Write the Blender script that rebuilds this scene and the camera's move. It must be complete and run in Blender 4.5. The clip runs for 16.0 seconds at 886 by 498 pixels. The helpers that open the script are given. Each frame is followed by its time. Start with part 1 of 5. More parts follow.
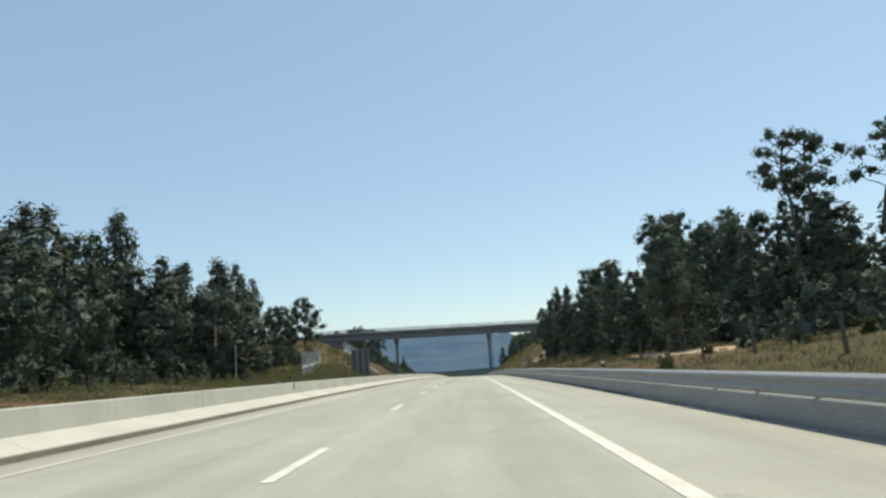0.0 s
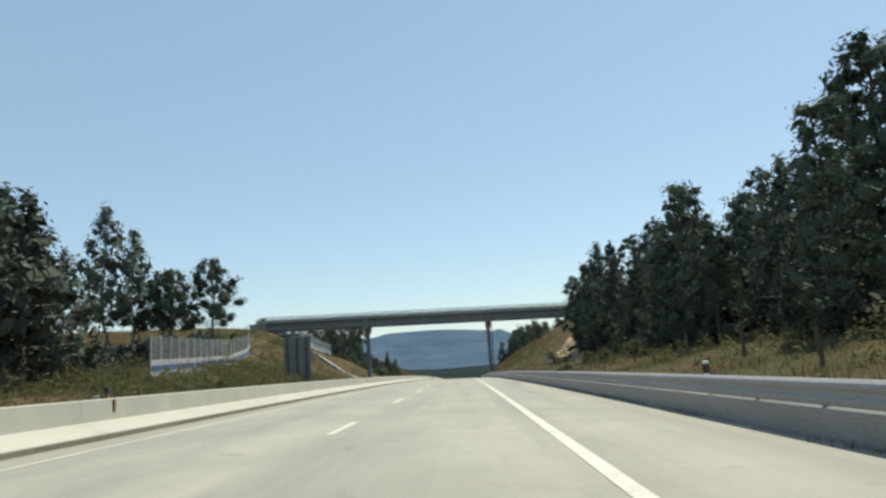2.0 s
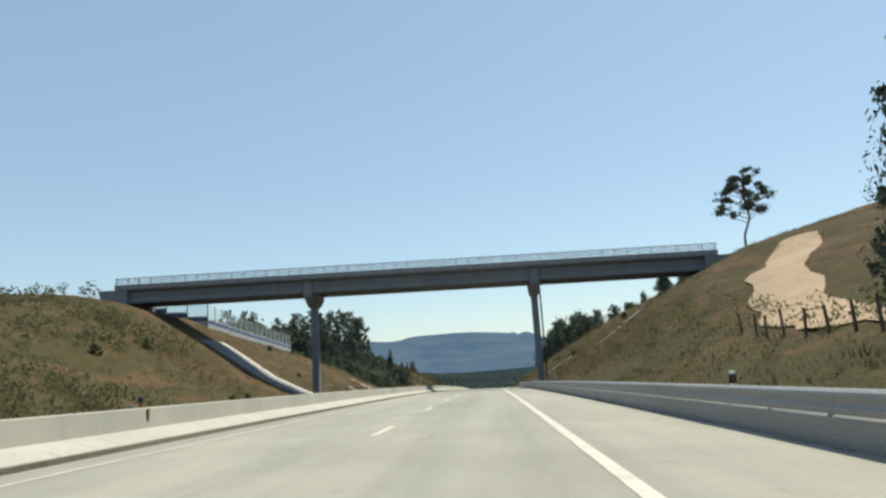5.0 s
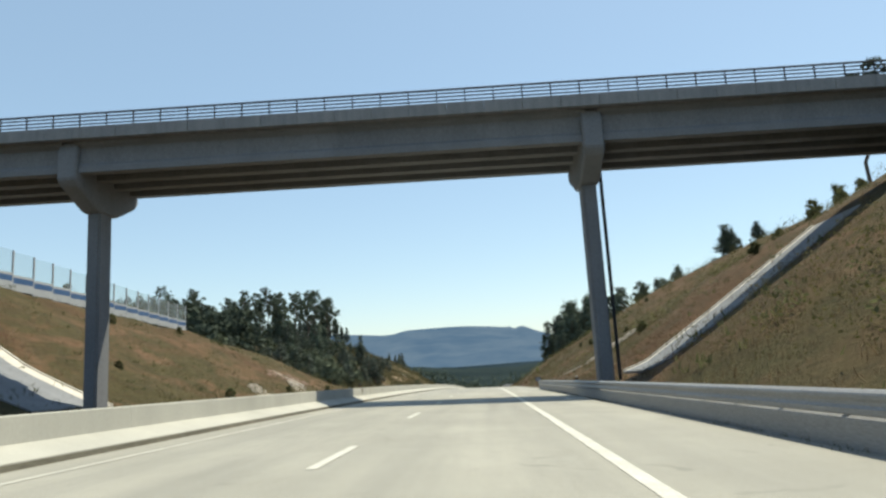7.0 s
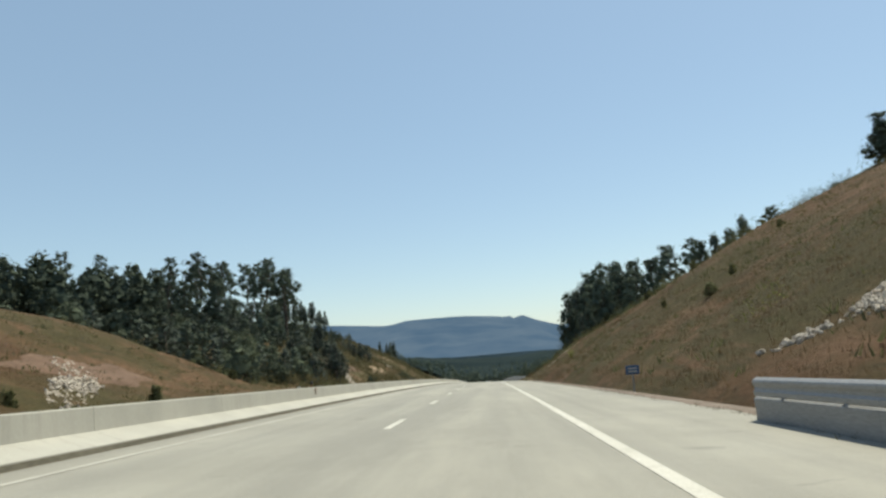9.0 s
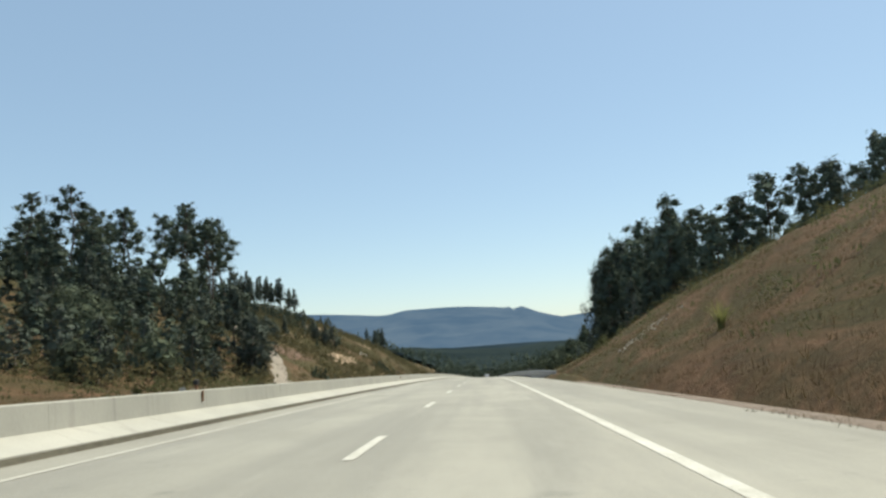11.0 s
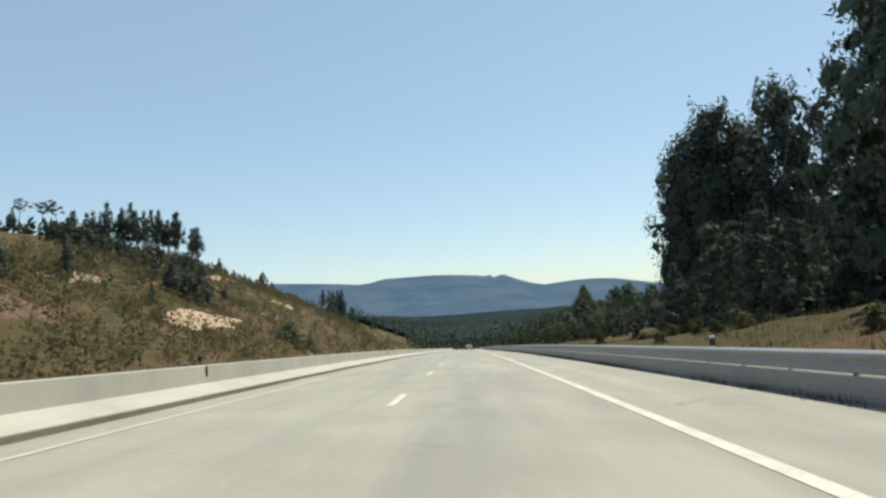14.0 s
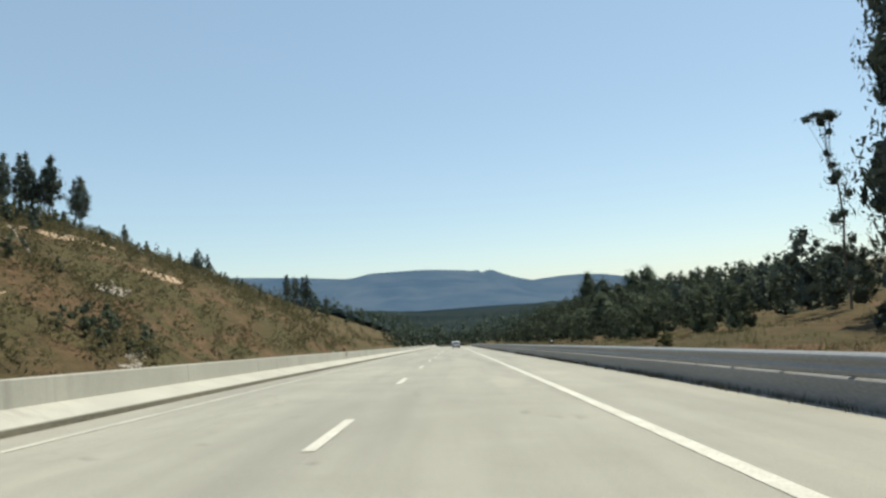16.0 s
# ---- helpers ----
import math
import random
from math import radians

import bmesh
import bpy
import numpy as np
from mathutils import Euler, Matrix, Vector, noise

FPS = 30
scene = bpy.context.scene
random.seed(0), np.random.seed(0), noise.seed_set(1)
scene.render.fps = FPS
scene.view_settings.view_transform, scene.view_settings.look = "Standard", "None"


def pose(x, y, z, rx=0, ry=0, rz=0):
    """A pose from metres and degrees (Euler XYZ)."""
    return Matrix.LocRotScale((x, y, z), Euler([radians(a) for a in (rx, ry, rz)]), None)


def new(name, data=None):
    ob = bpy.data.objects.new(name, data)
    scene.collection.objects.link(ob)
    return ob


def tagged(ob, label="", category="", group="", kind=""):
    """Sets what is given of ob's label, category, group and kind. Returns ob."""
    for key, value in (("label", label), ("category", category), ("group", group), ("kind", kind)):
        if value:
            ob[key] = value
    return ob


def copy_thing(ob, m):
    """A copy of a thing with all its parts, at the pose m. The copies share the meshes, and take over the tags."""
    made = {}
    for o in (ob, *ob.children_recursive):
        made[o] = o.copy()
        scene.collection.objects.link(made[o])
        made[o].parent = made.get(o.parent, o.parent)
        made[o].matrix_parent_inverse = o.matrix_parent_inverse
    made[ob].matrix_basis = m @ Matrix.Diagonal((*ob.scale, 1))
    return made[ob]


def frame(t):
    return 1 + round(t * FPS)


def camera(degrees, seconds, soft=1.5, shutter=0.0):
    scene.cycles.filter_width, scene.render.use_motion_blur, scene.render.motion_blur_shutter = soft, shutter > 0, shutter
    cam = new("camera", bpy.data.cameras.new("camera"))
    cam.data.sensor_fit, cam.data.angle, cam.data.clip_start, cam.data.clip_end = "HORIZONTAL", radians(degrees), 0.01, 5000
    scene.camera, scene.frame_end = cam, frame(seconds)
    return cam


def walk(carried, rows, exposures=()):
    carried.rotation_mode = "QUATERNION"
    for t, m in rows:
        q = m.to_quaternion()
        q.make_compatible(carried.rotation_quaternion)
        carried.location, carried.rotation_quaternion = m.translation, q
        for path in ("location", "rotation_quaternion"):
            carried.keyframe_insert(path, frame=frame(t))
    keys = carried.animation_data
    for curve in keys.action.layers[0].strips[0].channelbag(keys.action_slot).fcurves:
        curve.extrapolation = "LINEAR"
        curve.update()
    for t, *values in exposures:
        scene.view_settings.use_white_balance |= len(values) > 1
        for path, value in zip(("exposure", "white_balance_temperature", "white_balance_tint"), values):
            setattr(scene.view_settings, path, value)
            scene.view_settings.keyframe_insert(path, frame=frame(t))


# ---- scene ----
cam = camera(66.02, 16.0, soft=2.6)
PATH = [
    (0.0, pose(-1.686, -0.965, 1.118, 99.736, 3.906, 2.175)),
    (0.5, pose(-1.604, 11.786, 1.095, 99.481, 3.766, 2.186)),
    (1.0, pose(-1.544, 24.547, 1.052, 99.393, 3.581, 1.868)),
    (1.5, pose(-1.461, 37.322, 0.989, 99.437, 3.558, 1.716)),
    (2.0, pose(-1.363, 50.037, 0.906, 99.503, 3.646, 1.740)),
    (2.5, pose(-1.243, 62.698, 0.803, 99.432, 3.798, 2.127)),
    (3.0, pose(-1.158, 75.297, 0.682, 99.013, 4.060, 2.702)),
    (3.5, pose(-1.220, 87.849, 0.545, 98.949, 3.972, 3.086)),
    (4.0, pose(-1.226, 100.351, 0.389, 99.689, 3.925, 3.542)),
    (4.2, pose(-1.229, 105.357, 0.321, 99.940, 3.913, 3.744)),
    (6.3, pose(-1.482, 157.897, -0.574, 99.847, 3.652, 4.024)),
    (6.5, pose(-1.491, 162.924, -0.677, 99.677, 3.847, 3.948)),
    (7.0, pose(-1.524, 175.481, -0.950, 99.453, 3.383, 3.556)),
    (7.3, pose(-1.517, 182.956, -1.122, 99.576, 3.588, 3.265)),
    (7.5, pose(-1.516, 187.933, -1.240, 99.488, 3.732, 3.253)),
    (8.0, pose(-1.539, 200.303, -1.546, 99.080, 3.676, 3.375)),
    (8.2, pose(-1.565, 205.252, -1.673, 99.038, 3.699, 3.444)),
    (8.5, pose(-1.613, 212.679, -1.870, 98.917, 3.870, 3.564)),
    (11.0, pose(-2.064, 274.977, -3.784, 97.911, 3.192, 3.439)),
    (11.5, pose(-2.182, 287.087, -4.211, 97.632, 3.381, 3.009)),
    (12.0, pose(-2.227, 299.228, -4.658, 97.259, 3.465, 2.626)),
    (12.5, pose(-2.245, 311.561, -5.132, 97.212, 3.587, 2.420)),
    (13.0, pose(-2.384, 324.227, -5.635, 96.789, 3.416, 2.156)),
    (13.5, pose(-2.430, 337.139, -6.170, 95.797, 3.597, 1.978)),
    (14.0, pose(-2.403, 349.893, -6.721, 95.278, 3.451, 1.837)),
    (14.5, pose(-2.443, 362.613, -7.288, 95.425, 2.766, 1.510)),
    (15.0, pose(-2.335, 375.265, -7.876, 95.467, 2.556, 1.184)),
    (15.5, pose(-2.292, 387.932, -8.482, 95.194, 2.983, 0.680)),
    (16.0, pose(-2.248, 400.499, -9.103, 94.854, 3.220, 0.770)),
]
walk(cam, PATH, [(0.0, 0.60, 7250, 3.0), (4.2, 0.60, 7250, 3.0), (6.3, 0.66, 7250, 3.0), (7.0, 0.74, 7250, 3.0), (7.5, 0.79, 7250, 3.0), (8.0, 0.70, 7250, 3.0), (8.25, 0.58, 7250, 3.0), (8.5, 0.46, 7250, 3.0), (9.2, 0.52, 7250, 3.0), (10.8, 0.60, 7250, 3.0), (16.0, 0.57, 7250, 3.0)])

# ---- light ----
SUN_AZ, SUN_EL = radians(46), radians(63)      # to the right of the road's heading, above the horizon
world = bpy.data.worlds.new("sky")
scene.world = world
world.use_nodes = True
wn = world.node_tree
sky = wn.nodes.new("ShaderNodeTexSky")
sky.sky_type, sky.sun_disc = "NISHITA", False
sky.sun_elevation, sky.sun_rotation = SUN_EL, SUN_AZ
sky.air_density, sky.dust_density, sky.ozone_density = 1.0, 0.45, 1.6
haze = wn.nodes.new("ShaderNodeMix")               # summer haze evens out the clear sky
haze.data_type = "RGBA"
haze.inputs["Factor"].default_value = 0.5
haze.inputs["B"].default_value = (1.6, 2.42, 3.6, 1)
wn.links.new(sky.outputs["Color"], haze.inputs["A"])
wn.links.new(haze.outputs["Result"], wn.nodes["Background"].inputs["Color"])
wn.nodes["Background"].inputs["Strength"].default_value = 0.128
sun = new("sun", bpy.data.lights.new("sun", "SUN"))
sun.data.energy, sun.data.angle, sun.data.color = 4.0, radians(0.5), (1.0, 0.95, 0.86)
sun_dir = Vector((math.sin(SUN_AZ) * math.cos(SUN_EL), math.cos(SUN_AZ) * math.cos(SUN_EL), math.sin(SUN_EL)))
sun.matrix_world = sun_dir.to_track_quat("Z", "Y").to_matrix().to_4x4()


# ---- materials ----
def shader(name, rough=0.8, metal=0.0, spec=0.3):
    m = bpy.data.materials.new(name)
    m.use_nodes = True
    b = m.node_tree.nodes["Principled BSDF"]
    b.inputs["Roughness"].default_value, b.inputs["Metallic"].default_value = rough, metal
    b.inputs["Specular IOR Level"].default_value = spec
    return m, m.node_tree, b


def coords(nt, scale=(1, 1, 1), kind="Object"):
    tc, mp = nt.nodes.new("ShaderNodeTexCoord"), nt.nodes.new("ShaderNodeMapping")
    mp.inputs["Scale"].default_value = scale
    nt.links.new(tc.outputs[kind], mp.inputs["Vector"])
    return mp.outputs["Vector"]


def noise_node(nt, vec, scale, detail=5.0, rough=0.6, distort=0.0):
    n = nt.nodes.new("ShaderNodeTexNoise")
    n.inputs["Scale"].default_value, n.inputs["Detail"].default_value = scale, detail
    n.inputs["Roughness"].default_value, n.inputs["Distortion"].default_value = rough, distort
    nt.links.new(vec, n.inputs["Vector"])
    return n.outputs["Fac"]


def ramp(nt, fac, stops):
    r = nt.nodes.new("ShaderNodeValToRGB")
    e = r.color_ramp.elements
    while len(e) < len(stops):
        e.new(0.5)
    for k, (p, c) in enumerate(stops):
        e[k].position, e[k].color = p, (*c, 1) if len(c) == 3 else c
    nt.links.new(fac, r.inputs["Fac"])
    return r.outputs["Color"]


def mixc(nt, fac, a, b, mode="MIX"):
    m = nt.nodes.new("ShaderNodeMix")
    m.data_type, m.blend_type = "RGBA", mode
    for sock, v in ((m.inputs["Factor"], fac), (m.inputs["A"], a), (m.inputs["B"], b)):
        if isinstance(v, bpy.types.NodeSocket):
            nt.links.new(v, sock)
        else:
            sock.default_value = v if isinstance(v, (int, float)) else (*v, 1)
    return m.outputs["Result"]


def bump(nt, bsdf, height, strength=0.3, dist=0.05):
    b = nt.nodes.new("ShaderNodeBump")
    b.inputs["Strength"].default_value, b.inputs["Distance"].default_value = strength, dist
    nt.links.new(height, b.inputs["Height"])
    nt.links.new(b.outputs["Normal"], bsdf.inputs["Normal"])


def grainy(name, dark, light, scale=3.0, fine=60.0, rough=0.85, metal=0.0, stretch=(1, 1, 1), kind="Object", bumps=0.25, dist=0.02, spec=0.3):
    """Two scales of variation between two colours, with a fine relief."""
    m, nt, b = shader(name, rough, metal, spec)
    v = coords(nt, stretch, kind)
    big, small = noise_node(nt, v, scale), noise_node(nt, v, fine, 3.0)
    c = ramp(nt, big, [(0.3, dark), (0.7, light)])
    c = mixc(nt, 0.35, c, ramp(nt, small, [(0.3, tuple(x * 0.6 for x in dark)), (0.7, tuple(min(1, x * 1.25) for x in light))]))
    nt.links.new(c, b.inputs["Base Color"])
    bump(nt, b, small, bumps, dist)
    return m


def asphalt_material():
    m, nt, b = shader("worn_asphalt", 0.8, 0, 0.35)
    v = coords(nt)
    base = ramp(nt, noise_node(nt, v, 0.35, 6), [(0.3, (0.232, 0.225, 0.190)), (0.72, (0.315, 0.307, 0.262))])
    tracks = noise_node(nt, coords(nt, (1.0, 0.03, 1.0)), 0.9, 4, 0.55)
    base = mixc(nt, ramp(nt, tracks, [(0.42, (0, 0, 0)), (0.66, (0.75, 0.75, 0.75))]), base, (0.185, 0.181, 0.158))
    pale = noise_node(nt, coords(nt, (0.6, 0.12, 1.0)), 0.5, 6, 0.7)
    base = mixc(nt, ramp(nt, pale, [(0.52, (0, 0, 0)), (0.68, (0.5, 0.5, 0.5))]), base, (0.37, 0.355, 0.30))
    grit = noise_node(nt, v, 90, 2)
    base = mixc(nt, 0.22, base, ramp(nt, grit, [(0.35, (0.09, 0.09, 0.085)), (0.65, (0.42, 0.41, 0.38))]))
    stain = noise_node(nt, v, 0.9, 3, 0.5, 1.5)
    base = mixc(nt, ramp(nt, stain, [(0.66, (0, 0, 0)), (0.76, (0.5, 0.5, 0.5))]), base, (0.12, 0.12, 0.11))
    crack = nt.nodes.new("ShaderNodeTexVoronoi")
    crack.feature = "DISTANCE_TO_EDGE"
    crack.inputs["Scale"].default_value = 0.22
    wob = nt.nodes.new("ShaderNodeTexNoise")
    wob.inputs["Scale"].default_value = 1.2
    nt.links.new(v, wob.inputs["Vector"])
    add = nt.nodes.new("ShaderNodeVectorMath")
    nt.links.new(v, add.inputs[0])
    nt.links.new(wob.outputs["Color"], add.inputs[1])
    nt.links.new(add.outputs["Vector"], crack.inputs["Vector"])
    some = ramp(nt, noise_node(nt, v, 0.11, 2), [(0.55, (0, 0, 0)), (0.66, (0.35, 0.35, 0.35))])
    line = ramp(nt, crack.outputs["Distance"], [(0.0, (1, 1, 1)), (0.006, (0, 0, 0))])
    base = mixc(nt, mixc(nt, 1.0, line, some, "MULTIPLY"), base, (0.09, 0.088, 0.08))
    nt.links.new(base, b.inputs["Base Color"])
    bump(nt, b, grit, 0.25, 0.01)
    return m


def ground_material():
    m, nt, b = shader("dry_grass_and_earth", 0.95, 0, 0.1)
    v = coords(nt)
    dry = ramp(nt, noise_node(nt, v, 0.12, 6, 0.65), [(0.32, (0.064, 0.036, 0.021)), (0.5, (0.104, 0.058, 0.032)), (0.68, (0.138, 0.088, 0.049))])
    green = ramp(nt, noise_node(nt, v, 0.6, 4), [(0.35, (0.036, 0.042, 0.016)), (0.7, (0.072, 0.072, 0.030))])
    where = nt.nodes.new("ShaderNodeSeparateXYZ")
    nt.links.new(v, where.inputs["Vector"])
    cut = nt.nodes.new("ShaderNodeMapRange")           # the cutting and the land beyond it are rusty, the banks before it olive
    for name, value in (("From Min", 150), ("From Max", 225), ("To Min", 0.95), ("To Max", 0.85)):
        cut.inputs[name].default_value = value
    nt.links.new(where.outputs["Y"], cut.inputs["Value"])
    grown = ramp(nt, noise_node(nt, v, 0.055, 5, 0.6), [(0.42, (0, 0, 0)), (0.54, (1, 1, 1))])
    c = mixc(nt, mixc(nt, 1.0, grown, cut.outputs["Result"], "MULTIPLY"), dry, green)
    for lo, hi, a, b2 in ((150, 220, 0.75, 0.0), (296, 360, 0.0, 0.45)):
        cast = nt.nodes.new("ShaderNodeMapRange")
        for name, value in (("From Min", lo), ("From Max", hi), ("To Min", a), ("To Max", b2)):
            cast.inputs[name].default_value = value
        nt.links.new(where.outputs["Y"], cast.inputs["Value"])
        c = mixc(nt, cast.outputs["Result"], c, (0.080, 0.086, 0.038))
    earth = ramp(nt, noise_node(nt, coords(nt, (1.0, 0.55, 1.0)), 0.16, 6, 0.72, 0.8), [(0.50, (0, 0, 0)), (0.62, (0.9, 0.9, 0.9))])
    c = mixc(nt, earth, c, (0.166, 0.097, 0.060))
    shade = noise_node(nt, v, 0.55, 6, 0.7, 0.4)
    c = mixc(nt, ramp(nt, shade, [(0.48, (0, 0, 0)), (0.64, (0.75, 0.75, 0.75))]), c, (0.052, 0.046, 0.024))
    pale = noise_node(nt, coords(nt, (1.3, 0.5, 1.3)), 0.7, 5, 0.7)
    c = mixc(nt, ramp(nt, pale, [(0.58, (0, 0, 0)), (0.70, (0.5, 0.5, 0.5))]), c, (0.19, 0.125, 0.078))
    tuft = noise_node(nt, v, 3.5, 6, 0.75)
    c = mixc(nt, 0.34, c, ramp(nt, tuft, [(0.3, (0.030, 0.022, 0.013)), (0.5, (0.072, 0.051, 0.031)), (0.72, (0.140, 0.103, 0.064))]))
    nt.links.new(c, b.inputs["Base Color"])
    bump(nt, b, tuft, 0.8, 0.25)
    return m


def barrier_material():
    """Cream precast concrete with rain streaks down its face."""
    m, nt, b = shader("precast_concrete", 0.9, 0, 0.25)
    v = coords(nt, (1, 0.6, 0.35))
    base = ramp(nt, noise_node(nt, v, 0.8), [(0.3, (0.315, 0.315, 0.285)), (0.7, (0.40, 0.395, 0.355))])
    streak = noise_node(nt, coords(nt, (1, 2.6, 0.16)), 1.6, 5, 0.65)
    where = noise_node(nt, coords(nt, (0.2, 0.09, 0.2)), 1.0, 2)
    streak = mixc(nt, 1.0, ramp(nt, streak, [(0.52, (0, 0, 0)), (0.72, (0.6, 0.6, 0.6))]), ramp(nt, where, [(0.5, (0.06, 0.06, 0.06)), (0.64, (1, 1, 1))]), "MULTIPLY")
    base = mixc(nt, streak, base, (0.15, 0.145, 0.13))
    fine = noise_node(nt, v, 34, 3)
    base = mixc(nt, 0.1, base, ramp(nt, fine, [(0.3, (0.2, 0.195, 0.175)), (0.7, (0.5, 0.49, 0.44))]))
    nt.links.new(base, b.inputs["Base Color"])
    bump(nt, b, fine, 0.15, 0.02)
    return m


def leaf_material(name, dark, light, gloss=0.55, through_leaf=0.3):
    m, nt, b = shader(name, gloss, 0, 0.06)
    oi, geo = nt.nodes.new("ShaderNodeObjectInfo"), nt.nodes.new("ShaderNodeNewGeometry")
    c = ramp(nt, geo.outputs["Random Per Island"], [(0.0, dark), (1.0, light)])
    hue = nt.nodes.new("ShaderNodeHueSaturation")
    val = nt.nodes.new("ShaderNodeMapRange")
    val.inputs["To Min"].default_value, val.inputs["To Max"].default_value = 0.75, 1.3
    nt.links.new(oi.outputs["Random"], val.inputs["Value"])
    nt.links.new(val.outputs["Result"], hue.inputs["Value"])
    nt.links.new(c, hue.inputs["Color"])
    nt.links.new(hue.outputs["Color"], b.inputs["Base Color"])
    tl, mx = nt.nodes.new("ShaderNodeBsdfTranslucent"), nt.nodes.new("ShaderNodeMixShader")
    nt.links.new(hue.outputs["Color"], tl.inputs["Color"])
    mx.inputs["Fac"].default_value = through_leaf
    nt.links.new(b.outputs["BSDF"], mx.inputs[1])
    nt.links.new(tl.outputs["BSDF"], mx.inputs[2])
    nt.links.new(mx.outputs["Shader"], nt.nodes["Material Output"].inputs["Surface"])
    return m


def distance_material(name, low, high, air_glow):
    """Wooded land kilometres off, its distance haze put in as an even bluish glow."""
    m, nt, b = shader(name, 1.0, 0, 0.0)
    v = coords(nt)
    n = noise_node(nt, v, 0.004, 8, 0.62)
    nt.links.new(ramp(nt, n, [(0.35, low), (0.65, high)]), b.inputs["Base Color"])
    b.inputs["Emission Color"].default_value = (*air_glow, 1)
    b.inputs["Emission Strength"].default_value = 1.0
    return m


def glass_material():
    m, nt, b = shader("clear_acrylic", 0.15, 0, 0.5)
    tr, mx = nt.nodes.new("ShaderNodeBsdfTransparent"), nt.nodes.new("ShaderNodeMixShader")
    tr.inputs["Color"].default_value = (0.90, 0.93, 0.93, 1)
    b.inputs["Base Color"].default_value = (0.62, 0.68, 0.7, 1)
    mx.inputs["Fac"].default_value = 0.09
    nt.links.new(tr.outputs["BSDF"], mx.inputs[1])
    nt.links.new(b.outputs["BSDF"], mx.inputs[2])
    nt.links.new(mx.outputs["Shader"], nt.nodes["Material Output"].inputs["Surface"])
    return m


M_ASPHALT = asphalt_material()
M_GROUND = ground_material()
M_PAINT = grainy("worn_white_paint", (0.36, 0.355, 0.31), (0.56, 0.55, 0.50), 1.6, 30, 0.75, bumps=0.1)
M_FADED = grainy("faded_white_paint", (0.30, 0.295, 0.26), (0.46, 0.45, 0.40), 1.2, 30, 0.8, bumps=0.1)
M_BARRIER = barrier_material()
M_CONCRETE = grainy("weathered_concrete", (0.145, 0.155, 0.170), (0.215, 0.225, 0.240), 0.5, 18, 0.9, stretch=(1, 1, 0.4), bumps=0.15)
M_FASCIA = grainy("stained_parapet_concrete", (0.175, 0.180, 0.190), (0.285, 0.285, 0.285), 1.2, 22, 0.9, stretch=(2.5, 1, 0.3), bumps=0.2)
# pale tone for the outer strip of paving that the sun reaches
M_SUNPAVE = grainy("sunlit_paving_concrete", (0.42, 0.395, 0.35), (0.56, 0.535, 0.48), 1.2, 25, 0.9, bumps=0.3)
M_STEEL = grainy("galvanised_steel", (0.215, 0.218, 0.22), (0.30, 0.302, 0.304), 1.5, 50, 0.5, 0.15, (1, 0.15, 1), bumps=0.05)
M_DARKSTEEL = grainy("painted_dark_rail", (0.018, 0.020, 0.024), (0.040, 0.043, 0.048), 4, 60, 0.9, bumps=0.05)
M_SIGNBACK = grainy("grey_aluminium_sheet", (0.185, 0.185, 0.185), (0.26, 0.258, 0.255), 0.8, 30, 0.75, 0.0, bumps=0.05)
M_DARKPOST = grainy("weathered_dark_steel", (0.065, 0.066, 0.07), (0.11, 0.11, 0.115), 2.0, 40, 0.7, 0.2, bumps=0.05)
M_WHITEPANEL = grainy("pale_panel", (0.30, 0.31, 0.315), (0.39, 0.40, 0.405), 1.0, 20, 0.6, bumps=0.05)
M_BLUE = grainy("blue_panel", (0.03, 0.075, 0.17), (0.05, 0.11, 0.23), 1.0, 20, 0.6, bumps=0.05)
M_GLASS = glass_material()
M_DIRT = grainy("sandy_track", (0.27, 0.19, 0.125), (0.41, 0.31, 0.215), 0.5, 9, 0.95, bumps=0.6, dist=0.05)
M_SOIL = grainy("bare_orange_soil", (0.085, 0.054, 0.037), (0.155, 0.098, 0.066), 0.6, 9, 0.95, bumps=0.6, dist=0.05)
M_TRACK = grainy("grey_track_gravel", (0.185, 0.16, 0.13), (0.29, 0.255, 0.212), 0.6, 12, 0.95, bumps=0.5, dist=0.04)
M_VERGE = grainy("gritty_verge", (0.115, 0.090, 0.072), (0.235, 0.190, 0.155), 2.2, 22, 0.95, bumps=0.6, dist=0.03)
M_SLOT = grainy("dark_slot", (0.085, 0.08, 0.062), (0.17, 0.158, 0.125), 1.2, 25, 0.95, stretch=(1, 0.2, 1), bumps=0.3)
M_ROCK = grainy("pale_rubble", (0.30, 0.26, 0.215), (0.52, 0.47, 0.40), 1.5, 12, 0.95, bumps=0.6, dist=0.05)
M_BARK = grainy("rough_bark", (0.05, 0.04, 0.032), (0.13, 0.105, 0.085), 2, 14, 0.95, stretch=(1, 1, 0.25), bumps=0.6, dist=0.04)
M_PALEBARK = grainy("peeling_pale_bark", (0.12, 0.10, 0.08), (0.33, 0.29, 0.24), 1.5, 10, 0.9, stretch=(1, 1, 0.2), bumps=0.4, dist=0.03)
M_EUC = leaf_material("gum_leaves", (0.070, 0.086, 0.073), (0.104, 0.122, 0.096), 0.85, 0.10)
M_VALLEY = leaf_material("valley_leaves", (0.074, 0.092, 0.066), (0.112, 0.132, 0.086), 0.9, 0.25)
M_PINE = leaf_material("pine_needles", (0.062, 0.080, 0.064), (0.094, 0.116, 0.082), 0.9, 0.10)
M_BUSH = leaf_material("scrub_leaves", (0.076, 0.086, 0.042), (0.126, 0.130, 0.068), 0.95, 0.5)
M_STRAW = leaf_material("dry_grass_blades", (0.084, 0.060, 0.036), (0.158, 0.116, 0.072), 0.95, 0.45)
